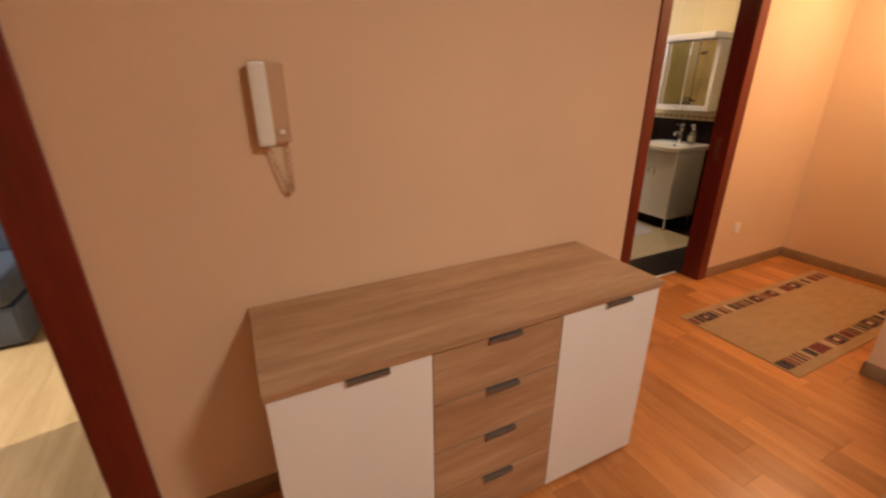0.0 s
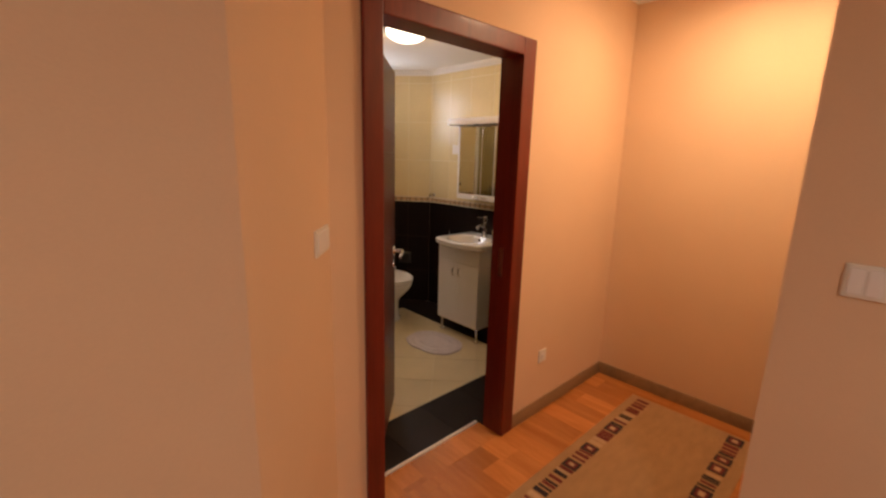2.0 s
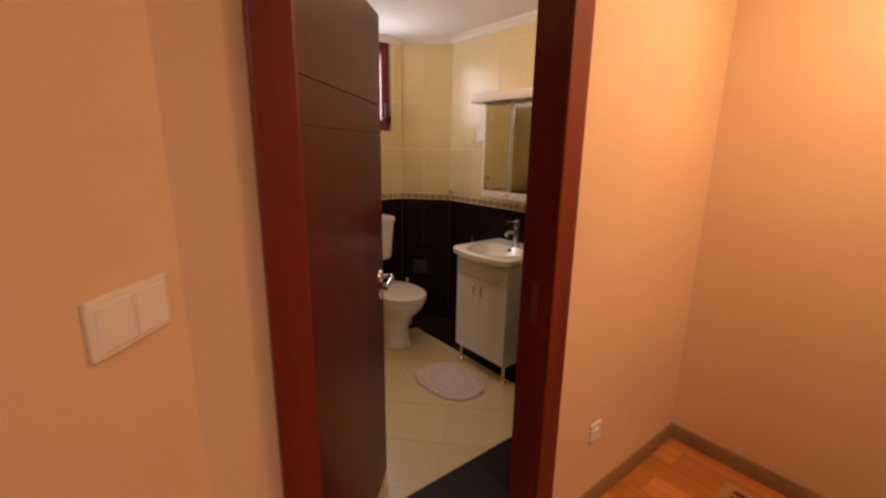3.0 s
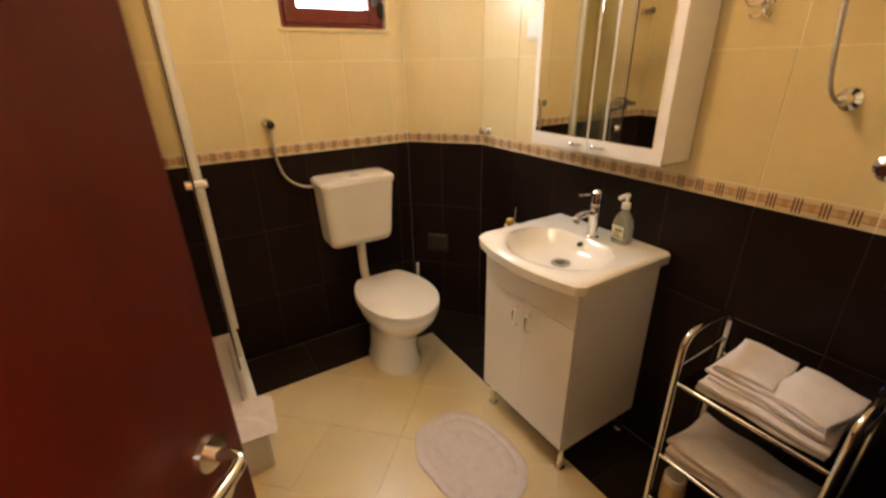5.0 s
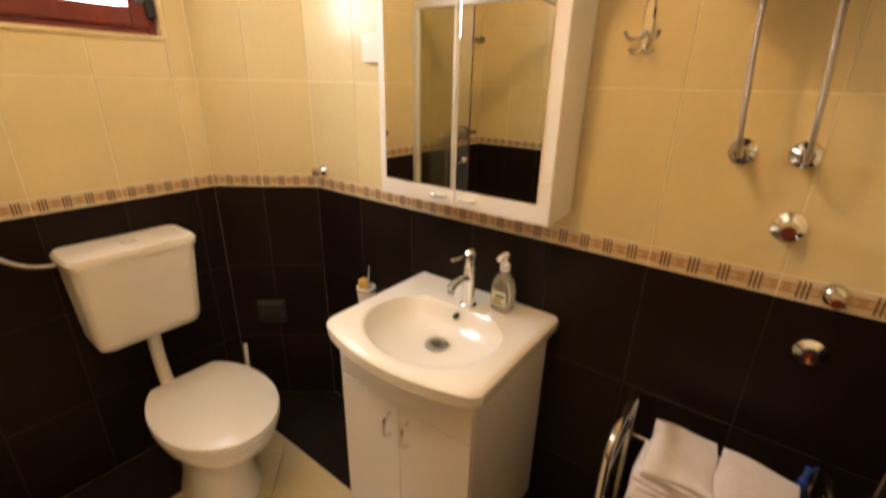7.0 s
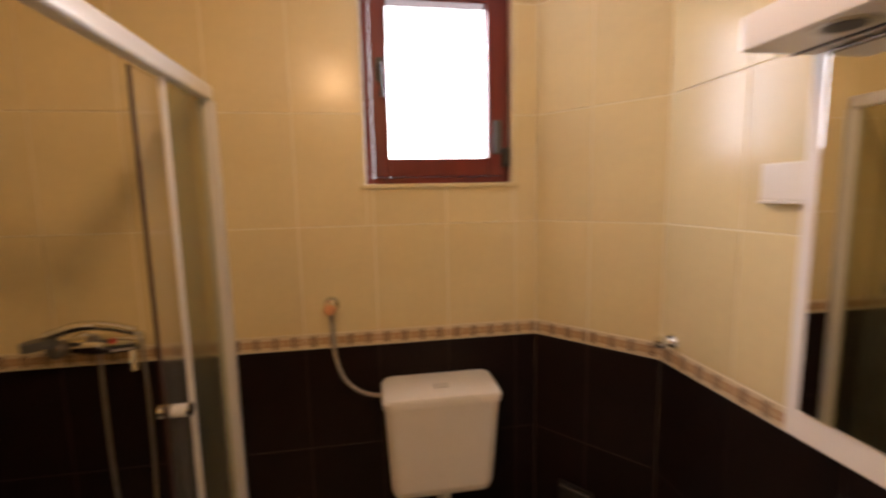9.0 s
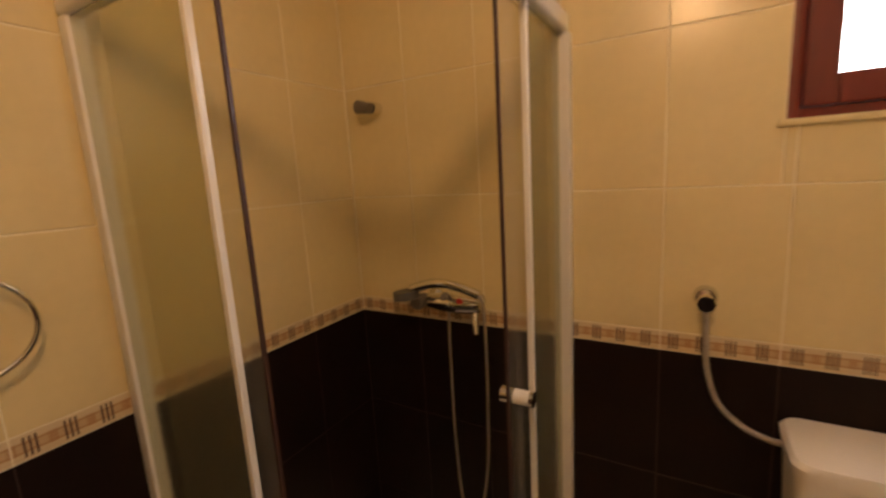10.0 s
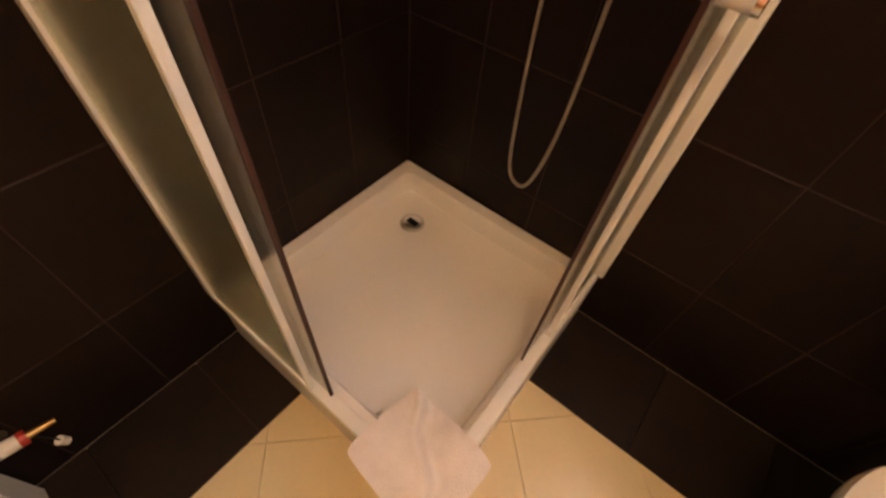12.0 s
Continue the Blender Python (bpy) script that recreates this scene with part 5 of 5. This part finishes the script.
def flat(name, parent, poly, z, t, material):
    b = prism(poly, z - t, z)
    bmesh.ops.recalc_face_normals(b, faces=b.faces)
    c = Vector((sum(p[0] for p in poly) / len(poly), sum(p[1] for p in poly) / len(poly), z))
    bmesh.ops.translate(b, vec=-c, verts=b.verts)
    me = bpy.data.meshes.new(name)
    b.to_mesh(me)
    b.free()
    me.materials.append(material)
    ob = new(name, me)
    ob.location = c  # the parent floor stands at its room's origin
    ob.parent = parent
    return ob


def cut(poly, x0, y0, x1, y1):
    """A polygon clipped to a rectangle."""
    for axis, bound, sign in ((0, x0, 1), (0, x1, -1), (1, y0, 1), (1, y1, -1)):
        out = []
        for i, p in enumerate(poly):
            q = poly[(i + 1) % len(poly)]
            ip, iq = sign * (p[axis] - bound) >= 0, sign * (q[axis] - bound) >= 0
            if ip:
                out.append(p)
            if ip != iq:
                f = (bound - p[axis]) / (q[axis] - p[axis])
                out.append((p[0] + f * (q[0] - p[0]), p[1] + f * (q[1] - p[1])))
        poly = out
        if len(poly) < 3:
            return []
    return poly


G, P = 0.0015, 0.467
for i in range(-9, 10):
    for j in range(-9, 10):
        s0, d0 = 9.0 + P * i, 0.92 + P * j
        q = [((s + d_) / 2, (s - d_) / 2) for s, d_ in ((s0 + G, d0 + G), (s0 + P - G, d0 + G), (s0 + P - G, d0 + P - G), (s0 + G, d0 + P - G))]
        q = cut(q[::-1], FX0 + 0.001, FY0 + 0.001, FX1 - 0.001, FY1 - 0.001)
        if q:
            flat("floor_tile", bath_floor, q, 0.0, 0.008, FTILE)
for k in range(7):
    xa, xb = 3.46 + 0.33 * k - 0.227, 3.46 + 0.33 * (k + 1) - 0.227
    xa, xb = max(xa, 3.46), min(xb, 5.582)
    flat("floor_tile", bath_floor, [(xa + G, FY1 + G), (xb - G, FY1 + G), (xb - G, 5.664), (xa + G, 5.664)], 0.0, 0.008, FDARK)
    flat("floor_tile", bath_floor, [(xa + G, 3.518), (xb - G, 3.518), (xb - G, FY0 - G), (xa + G, FY0 - G)], 0.0, 0.008, FDARK)
for xa, xb in ((3.461, 3.575), (4.385, 4.78), (4.78, 5.11), (5.11, 5.44), (5.44, 5.581)):
    flat("floor_tile", bath_floor, [(xa + G, 3.456), (xb - G, 3.456), (xb - G, 3.517), (xa + G, 3.517)], 0.0, 0.008, FDARK)
for k in range(5):
    ya, yb = FY0 + 0.299 * k, FY0 + 0.299 * (k + 1)
    flat("floor_tile", bath_floor, [(3.461, ya + G), (FX0 - G, ya + G), (FX0 - G, yb - G), (3.461, yb - G)], 0.0, 0.008, FDARK)
    flat("floor_tile", bath_floor, [(FX1 + G, ya + G), (5.581, ya + G), (5.581, yb - G), (FX1 + G, yb - G)], 0.0, 0.008, FDARK)

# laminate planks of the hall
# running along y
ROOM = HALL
def planks(parent, x0, y0, x1, y1, material, w, L, seed, keep=None):
    rnd = random.Random(seed)
    x = x0
    while x < x1 - 0.01:
        y = y0 - rnd.uniform(0, L)
        while y < y1:
            a, b_ = max(y, y0), min(y + L, y1)
            xe = min(x + w, x1)
            if b_ - a > 0.02 and (keep is None or keep(x, xe, a, b_)):
                q = [(x + 0.0005, a + 0.0005), (xe - 0.0005, a + 0.0005), (xe - 0.0005, b_ - 0.0005), (x + 0.0005, b_ - 0.0005)]
                flat("plank", parent, q, 0.0, 0.011, material)
            y += L
        x += w


planks(floor, -0.5, -0.3, 4.14, 2.945, FLOORWOOD, 0.135, 0.85, 5)
planks(floor, 4.14, 2.27, 5.59, 3.43, FLOORWOOD, 0.135, 0.85, 6)
planks(floor, 2.86, 2.945, 4.14, 3.43, FLOORWOOD, 0.135, 0.85, 7)
planks(floor, 3.632, 3.43, 4.428, 3.585, FLOORWOOD, 0.1327, 0.85, 8)
planks(W["floor_living"], -1.5, 2.95, 3.33, 6.5, LIVINGFLOOR, 0.193, 1.28, 9, keep=lambda x, xe, a, b_: a > 3.05 or xe < 0.87)
structure("subfloor_niche", boxm(4.6, 2.15, -0.1, 5.59, 3.424, -0.012), SUBFLOOR, "orange-brown laminate hall floor", "floor")
structure("subfloor_corner", boxm(2.86, 3.06, -0.1, 4.6, 3.5428, -0.012), SUBFLOOR, "orange-brown laminate hall floor", "floor")
